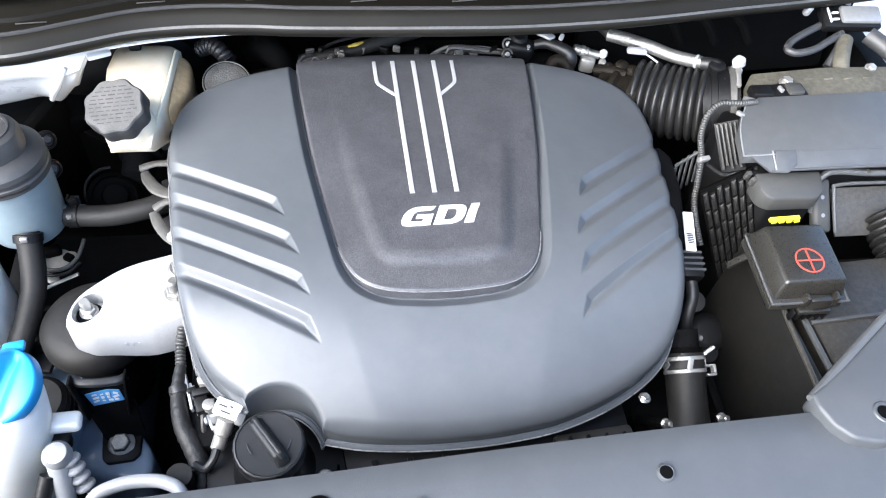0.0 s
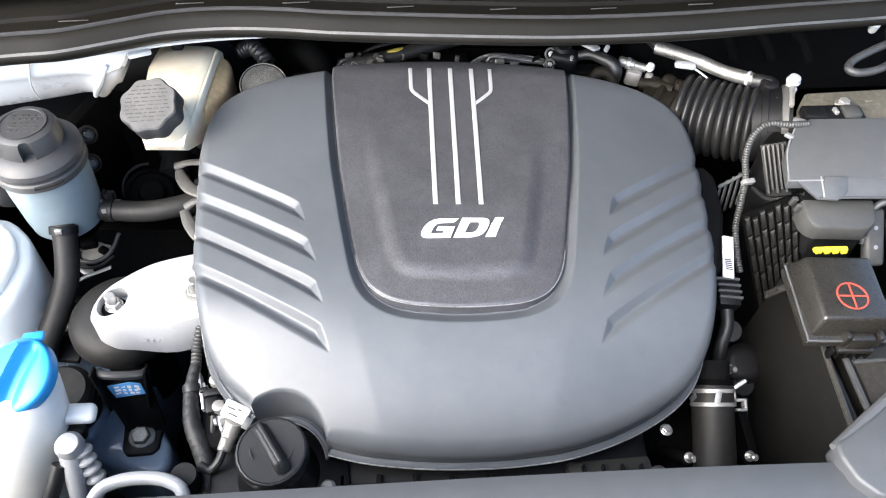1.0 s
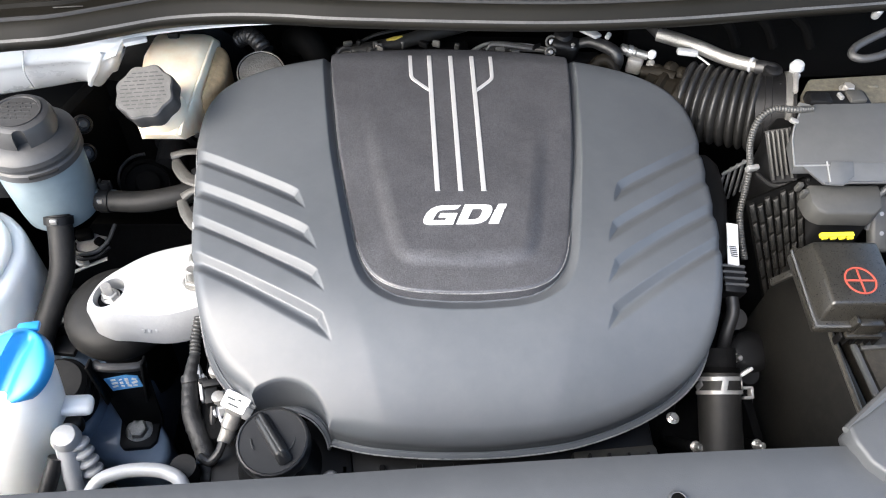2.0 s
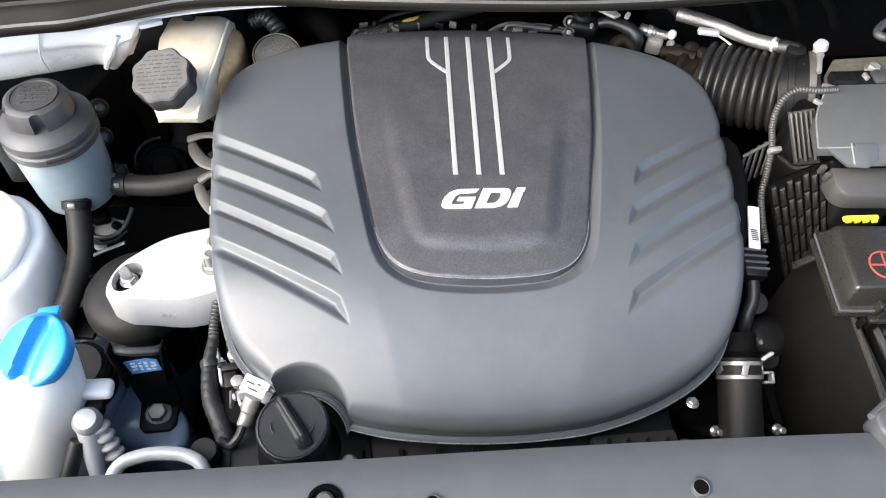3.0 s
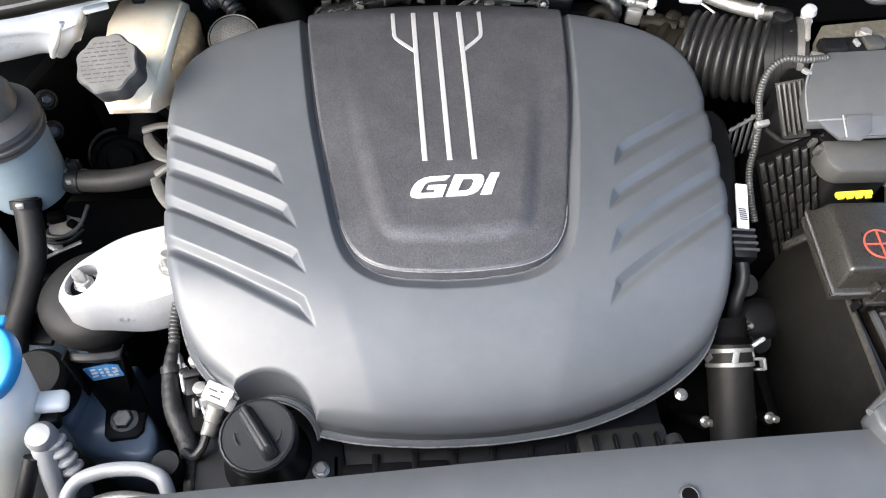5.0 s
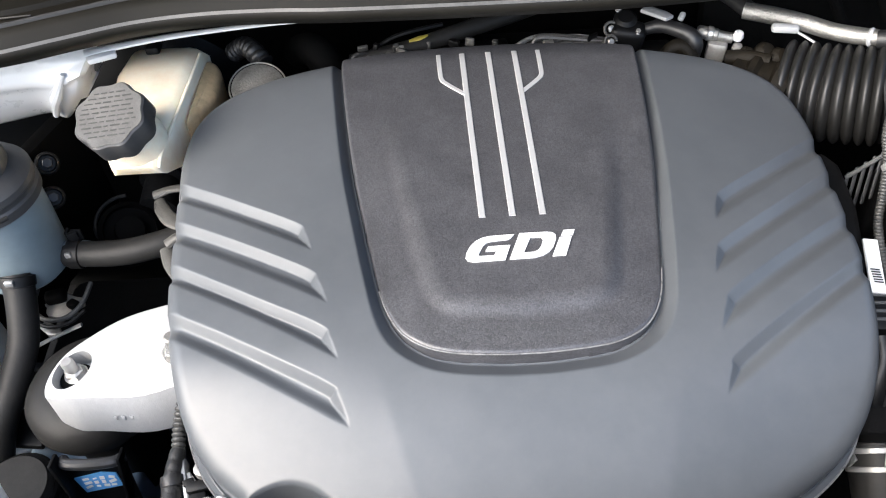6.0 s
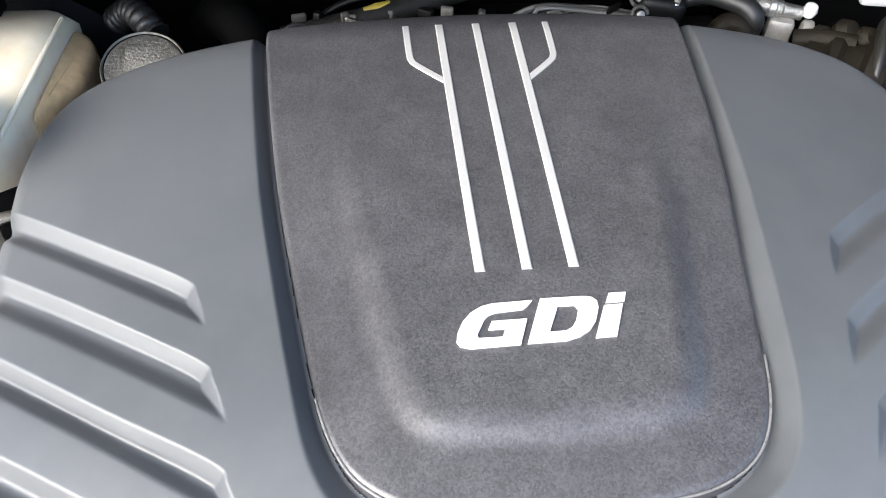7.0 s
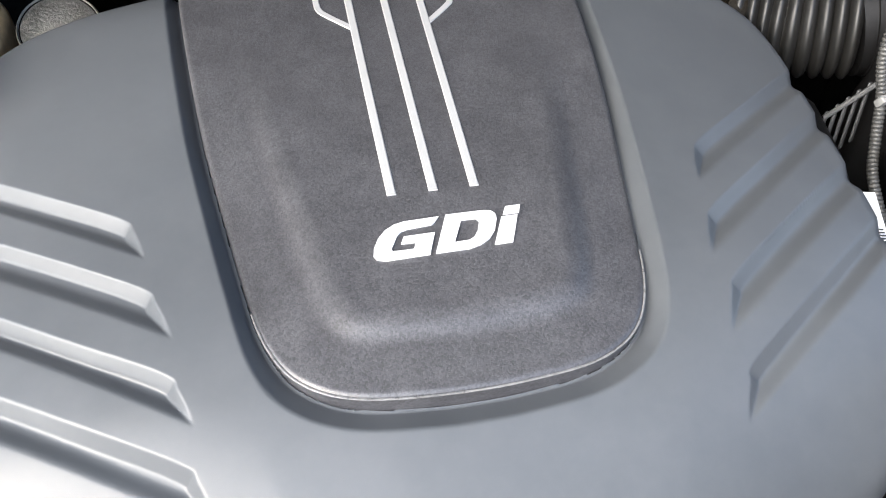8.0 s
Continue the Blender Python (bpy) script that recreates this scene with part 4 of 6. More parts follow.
def washer_tank():
    t = thing("washer_tank", (-0.54, 0.0, -0.35), "large white plastic fluid tank beside the inner wing", "tank")
    outline = [(-0.60, -0.08), (-0.525, -0.075), (-0.490, -0.058), (-0.476, -0.030), (-0.472, 0.015), (-0.486, 0.052), (-0.515, 0.080), (-0.60, 0.095)]
    part("body", prism(outline, -0.36, -0.115, 0.014, 4), M["tank"], t)
    part("shoulder", prism([(x * 1.0 - 0.014, y * 0.92) for x, y in outline], -0.125, -0.098, 0.012, 4), M["tank"], t)
    n = thing("washer_filler", (-0.41, -0.18, -0.33), "white plastic washer filler neck with a bright blue cap", "filler neck")
    part("neck", turned([(0.058, -0.27), (0.052, -0.20), (0.045, -0.12), (0.039, -0.05), (0.035, -0.010), (0.030, 0.0), (0, 0.0)], (-0.404, -0.172, -0.052), (-0.164, -0.082, 0.948), 40), M["tank"], n)
    part("tab", rbox((-0.380, -0.175, -0.110), (0.056, 0.020, 0.014), 0.006, (0, 4, 4), seg=4), M["tank"], n)
    part("tab_band", rbox((-0.379, -0.184, -0.132), (0.028, 0.014, 0.018), 0.005, (0, 4, 8), seg=3), M["black"], n, "black band below the tab")
    part("foot", rbox((-0.462, -0.205, -0.31), (0.10, 0.10, 0.14), 0.02, seg=4), M["tank"], n)
    c, u = Vector((-0.4045, -0.1665, -0.052)), Vector((-0.02, -0.30, 1)).normalized()
    an = np.linspace(0, 2 * math.pi, 120, endpoint=False)
    rings = []
    for f in np.linspace(0.03, 1.0, 44):
        x, y = 0.0352 * f * np.cos(an), 0.0352 * f * np.sin(an)
        e = x * 0.93 - y * 0.37 - 0.001
        fin = np.where(e < 0, np.clip(1 + e / 0.045, 0, 1), np.clip(1 - e / 0.0035, 0, 1))
        hollow = np.exp(-((e - 0.009) / 0.006) ** 2) * (e > 0)
        fall = 1 - smooth(0.72, 1.0, np.full_like(x, f))
        rings.append((x, y, 0.005 + 0.008 * np.sqrt(np.maximum(0, 1 - 0.92 * f ** 2.5)) + fall * (0.0100 * fin - 0.0035 * hollow)))
    for rr, zz in ((0.0356, 0.004), (0.0356, -0.004), (0.0345, -0.006)):
        rings.append((rr * np.cos(an), rr * np.sin(an), np.full_like(an, zz)))
    bm = grid_mesh(rings, (0, 0, 0.0225))
    bm.transform(Matrix.Translation(c) @ pose(0, 0, 0, 14, -16, 0))
    cap = part("cap", bm, M["blue"], n, "bright blue filler cap with a raised grip fin", angle=60)
    part("cap_tab", rbox((-0.399, -0.1305, -0.041), (0.020, 0.012, 0.006), 0.0025, (-16, 0, 10)), M["blue"], cap)
    n.location += Vector((-0.004, -0.002, 0))
    p = thing("drain_pipe", (-0.40, -0.24, -0.2), "thin black rubber pipe beside the filler neck", "hose")
    part("pipe", tube([(-0.383, -0.222, -0.125), (-0.394, -0.250, -0.15), (-0.410, -0.275, -0.19)], 0.0075, 12), M["rubber"], p)


washer_tank()


def grommets():
    for x, y, z in ((-0.432, 0.163, -0.062), (-0.428, 0.138, -0.084)):
        t = thing("wing_bolt", (x, y, z), "black rubber-bushed bolt on the inner wing", "bolt", "inner wing bolts")
        c, u = Vector((x, y, z)), Vector((0.45, -0.6, 0.6)).normalized()
        part("bush", turned([(0.0112, -0.008), (0.0115, 0.002), (0.0105, 0.006), (0.0085, 0.007), (0.0075, 0.004), (0, 0.004)], c, c + u, 28), M["black"], t)
        part("head", bolt(c + u * 0.004, 0.0052, u, washer=False), M["rubber"], t)
    part_of = thing("bay_bracket", (-0.47, 0.17, -0.2), "dark metal bracket on the inner wing", "bracket")
    part("plate", rbox((-0.455, 0.165, -0.13), (0.020, 0.16, 0.16), 0.008, (0, 0, -20)), M["cowlblack"], part_of)
    part("top", prism([(-0.62, 0.20), (-0.45, 0.21), (-0.40, 0.235), (-0.38, 0.27), (-0.62, 0.30)], -0.115, -0.085, 0.008), M["cowlblack"], part_of)
    b = thing("brake_servo", (-0.36, 0.30, -0.16), "round black brake servo behind the reservoir", "brake servo")
    part("drum", turned([(0.10, 0), (0.115, 0.01), (0.115, 0.05), (0.09, 0.07), (0.05, 0.075), (0, 0.075)], (-0.37, 0.40, -0.15), (-0.37, -0.6, -0.15), 48), M["black"], b)
    part("cylinder", turned([(0.026, 0), (0.026, 0.12), (0.020, 0.125), (0.020, 0.16), (0, 0.16)], (-0.345, 0.32, -0.12), (-0.345, -0.68, -0.20), 28), M["deepshade"], b)
    v = thing("vacuum_pump", (-0.345, 0.105, -0.14), "round black pump housing behind the hose", "pump")
    part("ring", turned([(0.030, -0.03), (0.031, 0), (0.031, 0.008), (0.026, 0.012), (0.025, 0.006), (0, 0.006)], (-0.372, 0.139, -0.140), (-0.10, -0.2, 0.45), 40), M["cowlblack"], v)
    part("rim", tube([Vector((-0.372, 0.139, -0.140)) + Vector((0.030 * math.cos(a), 0.026 * math.sin(a), 0.016 + 0.012 * math.sin(a))) for a in np.linspace(1.6, 4.2, 9)], 0.0020, 8), M["black"], v)
    part("hub", turned([(0.016, 0.0), (0.014, 0.016), (0, 0.018)], (-0.372, 0.139, -0.140), (-0.10, -0.2, 0.45), 24), M["cowlblack"], v)
    c = thing("cable_clip", (-0.43, 0.062, -0.165), "small metal cable bracket with a black wire loop", "bracket")
    ragged = [(-0.430 + (0.0185 + 0.0022 * math.sin(5 * a) + 0.0015 * math.cos(9 * a)) * math.cos(a), 0.068 + (0.0150 + 0.0018 * math.sin(4 * a)) * math.sin(a)) for a in np.linspace(0, 2 * math.pi, 28, endpoint=False)]
    part("plate", prism(ragged, -0.168, -0.165, 0.0008), M["oldmetal"], c, "stained bare metal plate")
    part("lower_plate", prism([(-0.452, 0.048), (-0.438, 0.036), (-0.426, 0.038), (-0.430, 0.046), (-0.446, 0.054)], -0.172, -0.169, 0.0008), M["oldmetal"], c)
    part("block", rbox((-0.4385, 0.0765, -0.160), (0.020, 0.014, 0.012), 0.004, (0, 0, 14), seg=3), M["cowlblack"], c)
    part("block", rbox((-0.4190, 0.0660, -0.161), (0.012, 0.010, 0.008), 0.003, (0, 0, -30), seg=3), M["cowlblack"], c)
    part("wire", tube([(-0.455, 0.084, -0.152), (-0.453, 0.060, -0.154), (-0.440, 0.046, -0.156), (-0.420, 0.045, -0.155), (-0.406, 0.058, -0.152), (-0.401, 0.082, -0.148)], 0.0024, 8), M["tier"], c)
    part("wire", tube([(-0.459, 0.078, -0.156), (-0.455, 0.054, -0.158), (-0.438, 0.040, -0.160), (-0.416, 0.041, -0.158), (-0.403, 0.054, -0.156)], 0.0020, 8), M["black"], c)


grommets()


# ---------------------------------------------------------------- left: engine mount
def engine_mount():
    t = thing("engine_mount", (-0.37, -0.05, -0.30), "bright cast aluminium engine mount arm on a black rubber mount", "engine mount")
    outline = [(-0.2440, -0.072), (-0.232, -0.03), (-0.236, 0.012), (-0.285, 0.007), (-0.324, -0.001), (-0.352, -0.016), (-0.372, -0.033), (-0.380, -0.055), (-0.3765, -0.072), (-0.360, -0.076), (-0.334, -0.079), (-0.290, -0.084)]
    ring = spline([(*p, 0) for p in outline + outline[:1]], 4)[:-1]
    bm = prism([(p.x, p.y) for p in ring], -0.128, -0.084, 0.0028, 2)
    for v in bm.verts:
        k = (-0.24 - v.co.x) / 0.15
        low = v.co.z < -0.11
        v.co.z -= 0.020 * max(0.0, k) ** 1.2
        if low and v.co.y < -0.04:
            v.co.y -= 0.010 * smooth(-0.385, -0.35, v.co.x)
            v.co.z += 0.008 * k
    well = turned([(0.0125, -0.030), (0.0150, 0.004), (0.0165, 0.020), (0, 0.020)], (0, 0, 0), (0, 0, 1), 32)
    for v in well.verts:
        v.co.y *= 1.25
    well.transform(Matrix.Translation((-0.3595, -0.0490, -0.099)) @ pose(0, 0, 0, 14, 8, -32))
    bm = cut(bm, well)
    arm = part("arm", bm, M["cast"], t, "bright cast aluminium arm", angle=40)
    # near-black disc added to darken the inside of the well
    part("well_shade", turned([(0.0136, -0.020), (0.0136, -0.0125), (0, -0.0125)], (-0.3600, -0.0490, -0.099), (-0.36, -0.049, 0.9), 28), M["deepshade"], arm, "added dark disc that shades the bolt well")
    part("bolt", join(bolt((-0.3615, -0.046, -0.112), 0.0080, (0, -0.05, 1), 0.008), turned([(0.0052, 0.008), (0.0052, 0.020), (0.004, 0.022), (0, 0.022)], (-0.3615, -0.046, -0.112), (-0.3615, -0.094, 0.9), 16)), M["steel"], t)
    for x, y, z in ((-0.2670, -0.052, -0.080), (-0.2640, -0.020, -0.078)):
        part("stud_nut", join(bolt((x, y, z), 0.0095, (0.05, -0.05, 1), 0.009), turned([(0.0055, 0.008), (0.0055, 0.024), (0.004, 0.026), (0, 0.026)], (x, y, z), (x + 0.05, y - 0.05, z + 1), 16)), M["oldpipe"], t)
    for i in range(4):
        part("raised_mark", rbox((-0.320 + i * 0.0068, -0.0885 - 0.0002 * i, -0.1135), (0.0034, 0.0008, 0.0045), 0.0003, (-14, 4, 0)), M["cast"], arm)
    c = (-0.3695, -0.030)
    part("rubber_disc", turned([(0, -0.186), (0.046, -0.186), (0.0550, -0.180), (0.0585, -0.170), (0.0575, -0.158), (0.051, -0.149), (0.038, -0.143), (0, -0.140)], (*c, 0), (*c, 1), 56), M["greyrub"], t, "black rubber mount")
    part("cradle", turned([(0, -0.30), (0.036, -0.30), (0.040, -0.180), (0, -0.180)], (*c, 0), (*c, 1), 40), M["black"], t)
    plate = prism([(-0.028, 0.0), (-0.030, -0.014), (-0.020, -0.075), (-0.018, -0.092), (0.024, -0.092), (0.026, -0.080), (0.026, -0.060), (0.027, 0.0)], -0.004, 0.0, 0.001)
    m = Matrix.Translation((-0.3600, -0.094, -0.174)) @ pose(0, 0, 0, 72, 0, 3) @ Matrix(((1, -0.07, 0, 0), (0, 1, 0, 0), (0, 0, 1, 0), (0, 0, 0, 1)))
    plate.transform(m)
    br = part("front_plate", plate, M["black"], t, "black stamped steel plate")
    for sx in (-1, 1):
        w = prism([(sx * 0.030, 0.010), (sx * 0.0225, -0.045), (sx * 0.0195, -0.045), (sx * 0.027, 0.010)][::sx], -0.004, 0.012, 0.001)
        w.transform(m)
        part("side_flange", w, M["black"], br)
    top = tube([(-0.386, -0.090, -0.176), (-0.380, -0.096, -0.172), (-0.360, -0.098, -0.171), (-0.340, -0.096, -0.172), (-0.334, -0.090, -0.176)], 0.0050, 10)
    part("rolled_top", top, M["capgrey"], br)
    lab = prism([(-0.020, -0.0165), (0.004, -0.0125), (0.016, -0.0150), (0.018, -0.030), (0.004, -0.0315), (-0.015, -0.034)][::-1], 0.0, 0.0016, 0)
    lab.transform(m)
    part("label", lab, M["bluelabel"], br, "blue and white sticker")
    rnd = random.Random(3)
    for i in range(3):
        for k in range(4):
            b = rbox((-0.010 + k * 0.0070 + rnd.uniform(-0.001, 0.001), -0.0180 - i * 0.0046, 0.0020), (rnd.uniform(0.003, 0.0070), rnd.uniform(0.0012, 0.0034), 0.0006), 0, (0, 0, rnd.uniform(-24, 24)))
            b.transform(m)
            part("print_line", b, M["paper"], br)
    part("foot", prism([(-0.376, -0.112), (-0.372, -0.145), (-0.366, -0.151), (-0.338, -0.149), (-0.331, -0.142), (-0.331, -0.108)], -0.268, -0.2595, 0.002), M["black"], br)
    part("plate_bolt", bolt((-0.3525, -0.1290, -0.2575), 0.0108, (0, -0.18, 1), 0.008), M["oldpipe"], t)
    t.location += Vector((-0.006, -0.003, 0))
    k = thing("mount_bracket", (-0.455, -0.02, -0.26), "black steel bracket bolted beside the rubber mount", "bracket")
    part("plate", prism([(-0.490, -0.055), (-0.432, -0.062), (-0.426, -0.010), (-0.440, 0.030), (-0.486, 0.034)], -0.214, -0.206, 0.002), M["black"], k)
    for q in range(2):
        part("ledge", rbox((-0.446, 0.012 - 0.046 * q, -0.196), (0.050, 0.006, 0.016), 0.002, (0, 0, 14)), M["black"], k)
    part("bolt", bolt((-0.463, -0.018, -0.204), 0.0080, (0.1, -0.1, 1), 0.010), M["steel"], k, "bright flange bolt")
    part("bolt", bolt((-0.468, -0.048, -0.205), 0.0070, (0.1, -0.1, 1), 0.008), M["oldmetal"], k)
    part("strip", tube([(-0.474, 0.024, -0.186), (-0.436, 0.034, -0.172), (-0.404, 0.040, -0.160)], 0.0026, 8, flat=0.5), M["oldmetal"], k, "thin bare metal strip")
    r = thing("side_rail", (-0.39, -0.12, -0.40), "white body rail under the engine mount, coloured blue-grey for sky-lit shade", "body rail", kind="structure")
    rail = prism([(-0.440, 0.06), (-0.438, -0.080), (-0.421, -0.140), (-0.402, -0.160), (-0.338, -0.178), (-0.322, -0.166), (-0.324, -0.140), (-0.340, -0.118), (-0.356, -0.09), (-0.356, 0.06)], -0.40, -0.262, 0.010, 4)
    for v in rail.verts:
        v.co.z += 0.10 * (v.co.y + 0.12) if v.co.z > -0.33 else 0.0
    part("rail", rail, M["rail"], r)
    part("rail_step", prism([(-0.470, 0.06), (-0.470, -0.090), (-0.440, -0.130), (-0.412, -0.142), (-0.400, -0.10), (-0.404, 0.06)], -0.36, -0.250, 0.010, 3), M["rail"], r)
    g = thing("wing_motor", (-0.43, -0.09, -0.25), "grey plastic motor housing behind the filler neck", "motor")
    part("can", turned([(0.030, 0), (0.032, 0.004), (0.032, 0.05), (0.028, 0.055), (0, 0.055)], (-0.436, -0.105, -0.245), (-0.436, -0.155, 0.75), 32), M["greyrub"], g)
    for i in range(3):
        part("band", turned([(0.0325, 0.012 + i * 0.014), (0.0345, 0.014 + i * 0.014), (0.0345, 0.019 + i * 0.014), (0.0325, 0.021 + i * 0.014)], (-0.436, -0.105, -0.245), (-0.436, -0.155, 0.75), 32), M["black"], g)


engine_mount()


def service_port():
    t = thing("refrigerant_port", (-0.375, -0.225, -0.16), "bright aluminium refrigerant service port with a ridged cap", "service port")
    part("knuckle", turned([(0, -0.013), (0.008, -0.011), (0.013, -0.003), (0.0135, 0.004), (0.010, 0.011), (0, 0.013)], (-0.374, -0.208, -0.115), (-0.3, -0.4, 0.9), 24), M["cast"], t)
    a, b = Vector((-0.368, -0.205, -0.115)), Vector((-0.351, -0.234, -0.165))
    d = b - a
    prof = [(0.007, 0)]
    for i in range(4):
        h = 0.006 + i * 0.0105
        prof += [(0.0052, h), (0.0094, h + 0.0015), (0.0102, h + 0.003), (0.0102, h + 0.0048), (0.0094, h + 0.006), (0.0050, h + 0.0072)]
    part("ridged_cap", turned(prof + [(0.0, 0.052)], a, b, 24), M["cast"], t)
    part("stem", tube([(-0.376, -0.212, -0.120), (-0.370, -0.238, -0.150), (-0.365, -0.262, -0.185), (-0.363, -0.285, -0.22)], [0.0095, 0.0085, 0.0075, 0.007], 14), M["cast"], t)
    p = thing("refrigerant_pipe", (-0.295, -0.255, -0.14), "bent bare aluminium pipe behind the front shield", "pipe")
    part("pipe", tube([(-0.338, -0.300, -0.150), (-0.3385, -0.276, -0.112), (-0.331, -0.258, -0.100), (-0.312, -0.250, -0.097), (-0.290, -0.248, -0.097), (-0.270, -0.251, -0.098), (-0.256, -0.262, -0.102), (-0.252, -0.290, -0.13)], 0.0062, 16), M["cast"], p)
    part("inner_pipe", tube([(-0.332, -0.292, -0.130), (-0.322, -0.272, -0.118), (-0.296, -0.266, -0.115), (-0.26, -0.272, -0.116)], 0.0055, 14), M["oldmetal"], p)
    h = thing("heater_stub", (-0.262, -0.245, -0.2), "upright grey rubber pipe stub", "hose")
    part("stub", tube([(-0.262, -0.236, -0.20), (-0.262, -0.238, -0.15), (-0.261, -0.241, -0.108)], 0.0118, 18), M["greyrub"], h)


service_port()


def loom_left():
    t = thing("wiring_loom", (-0.262, -0.18, -0.2), "black taped wiring loom beside the engine cover", "wiring loom")
    part("taped_run", tube([(-0.2675, -0.126, -0.107), (-0.2690, -0.140, -0.110), (-0.2690, -0.158, -0.114), (-0.264, -0.184, -0.119), (-0.255, -0.203, -0.125), (-0.247, -0.221, -0.133), (-0.244, -0.240, -0.142), (-0.245, -0.27, -0.16)], [0.0056, 0.0070, 0.0082, 0.0092, 0.0098, 0.0100, 0.0098, 0.009], 16, ribs=0.0004, pitch=0.0085, step=0.0012), M["tape"], t)
    part("conduit", tube([(-0.2665, -0.086, -0.096), (-0.2685, -0.106, -0.103), (-0.2675, -0.128, -0.108)], 0.0050, 14, ribs=0.0016, pitch=0.0040), M["ribbed"], t)
    for k, s in enumerate(((-0.2690, -0.150), (-0.259, -0.195), (-0.246, -0.224))):
        part("tape_band", turned([(0.0088 + 0.0007 * k, -0.004), (0.0093 + 0.0007 * k, 0), (0.0088 + 0.0007 * k, 0.004)], (*s, -0.112 - 0.011 * k), (s[0] + 0.15, s[1] - 0.9, -0.35), 18), M["rubber"], t)
    part("branch", tube([(-0.250, -0.226, -0.122), (-0.240, -0.233, -0.118), (-0.232, -0.228, -0.112), (-0.228, -0.218, -0.108)], 0.0042, 10), M["rubber"], t)
    c = thing("injector_connector", (-0.222, -0.196, -0.12), "grey sensor connector with a white label", "connector")
    part("plug", rbox((-0.2165, -0.186, -0.092), (0.026, 0.017, 0.012), 0.002, (20, 8, -24)), M["paper"], c, "white printed tag")
    part("barrel", turned([(0.0085, 0), (0.0085, 0.014), (0.0070, 0.016), (0.0070, 0.030), (0, 0.031)], (-0.2185, -0.194, -0.096), (-0.52, -0.79, -0.7), 18), M["oldmetal"], c)
    part("clip", rbox((-0.205, -0.197, -0.094), (0.008, 0.012, 0.008), 0.001, (20, 8, -24)), M["lid"], c)
    for dx, dy, w in ((-0.004, 0.003, 0.008), (0.004, 0.001, 0.003), (-0.002, -0.003, 0.010)):
        part("print_line", rbox((-0.2165 + dx, -0.1885 + dy, -0.0855 + dy * 0.4), (w, 0.0016, 0.0006), 0, (20, 8, -24)), M["print"], c)
    s = thing("coil_plug", (-0.245, -0.165, -0.13), "small black plug on the cylinder head", "connector")
    part("body", rbox((-0.2435, -0.172, -0.108), (0.013, 0.016, 0.018), 0.002, (10, 0, 10)), M["black"], s)
    part("collar", rbox((-0.2435, -0.160, -0.102), (0.020, 0.008, 0.012), 0.002, (10, 0, 10)), M["black"], s)
    part("wire", tube([(-0.2435, -0.178, -0.112), (-0.243, -0.195, -0.125), (-0.24, -0.20, -0.15)], 0.003, 8), M["rubber"], s)
    # plugs and pipes at the cover's left edge
    p = thing("coolant_elbow", (-0.285, 0.11, -0.1), "cluster of grey hose ends beside the engine cover", "hose")
    part("strap", tube([(-0.327, 0.129, -0.080), (-0.310, 0.131, -0.075), (-0.290, 0.126, -0.070), (-0.27, 0.12, -0.07)], [0.0054, 0.0042, 0.0048, 0.0044], 10, flat=0.7), M["strap"], p, "light grey strap")
    part("strap", tube([(-0.322, 0.124, -0.082), (-0.316, 0.110, -0.080), (-0.304, 0.094, -0.080), (-0.287, 0.085, -0.080), (-0.27, 0.08, -0.08)], [0.0050, 0.0072, 0.0080, 0.0066, 0.005], 10, flat=0.5), M["strap"], p)
    part("strap", tube([(-0.308, 0.073, -0.090), (-0.297, 0.078, -0.085), (-0.284, 0.077, -0.080), (-0.27, 0.075, -0.08)], [0.0058, 0.0048, 0.0042, 0.004], 10, flat=0.7), M["strap"], p)
    part("strap", tube([(-0.309, 0.070, -0.092), (-0.302, 0.054, -0.095), (-0.292, 0.040, -0.098), (-0.280, 0.028, -0.100)], [0.0056, 0.0070, 0.0072, 0.006], 10, flat=0.5), M["strap"], p)
    part("plug", rbox((-0.290, 0.104, -0.092), (0.026, 0.026, 0.020), 0.006, (20, 10, 20)), M["black"], p)
    part("plug", rbox((-0.288, 0.055, -0.104), (0.020, 0.030, 0.018), 0.005, (20, 0, 30)), M["black"], p)
    part("bolt", bolt((-0.285, 0.030, -0.088), 0.0045, (-0.3, -0.4, 1)), M["cast"], p)
    part("hose_end", tube([(-0.305, 0.172, -0.085), (-0.290, 0.168, -0.066), (-0.277, 0.156, -0.066), (-0.264, 0.142, -0.08)], 0.0065, 12), M["rubber"], p)
    part("hose_end", tube([(-0.300, 0.150, -0.095), (-0.290, 0.144, -0.078), (-0.276, 0.138, -0.074)], 0.0048, 12), M["grime"], p)
    part("blue_plug", rbox((-0.302, 0.070, -0.112), (0.005, 0.005, 0.004), 0.0015), M["bluelabel"], p, "small blue plug")


loom_left()


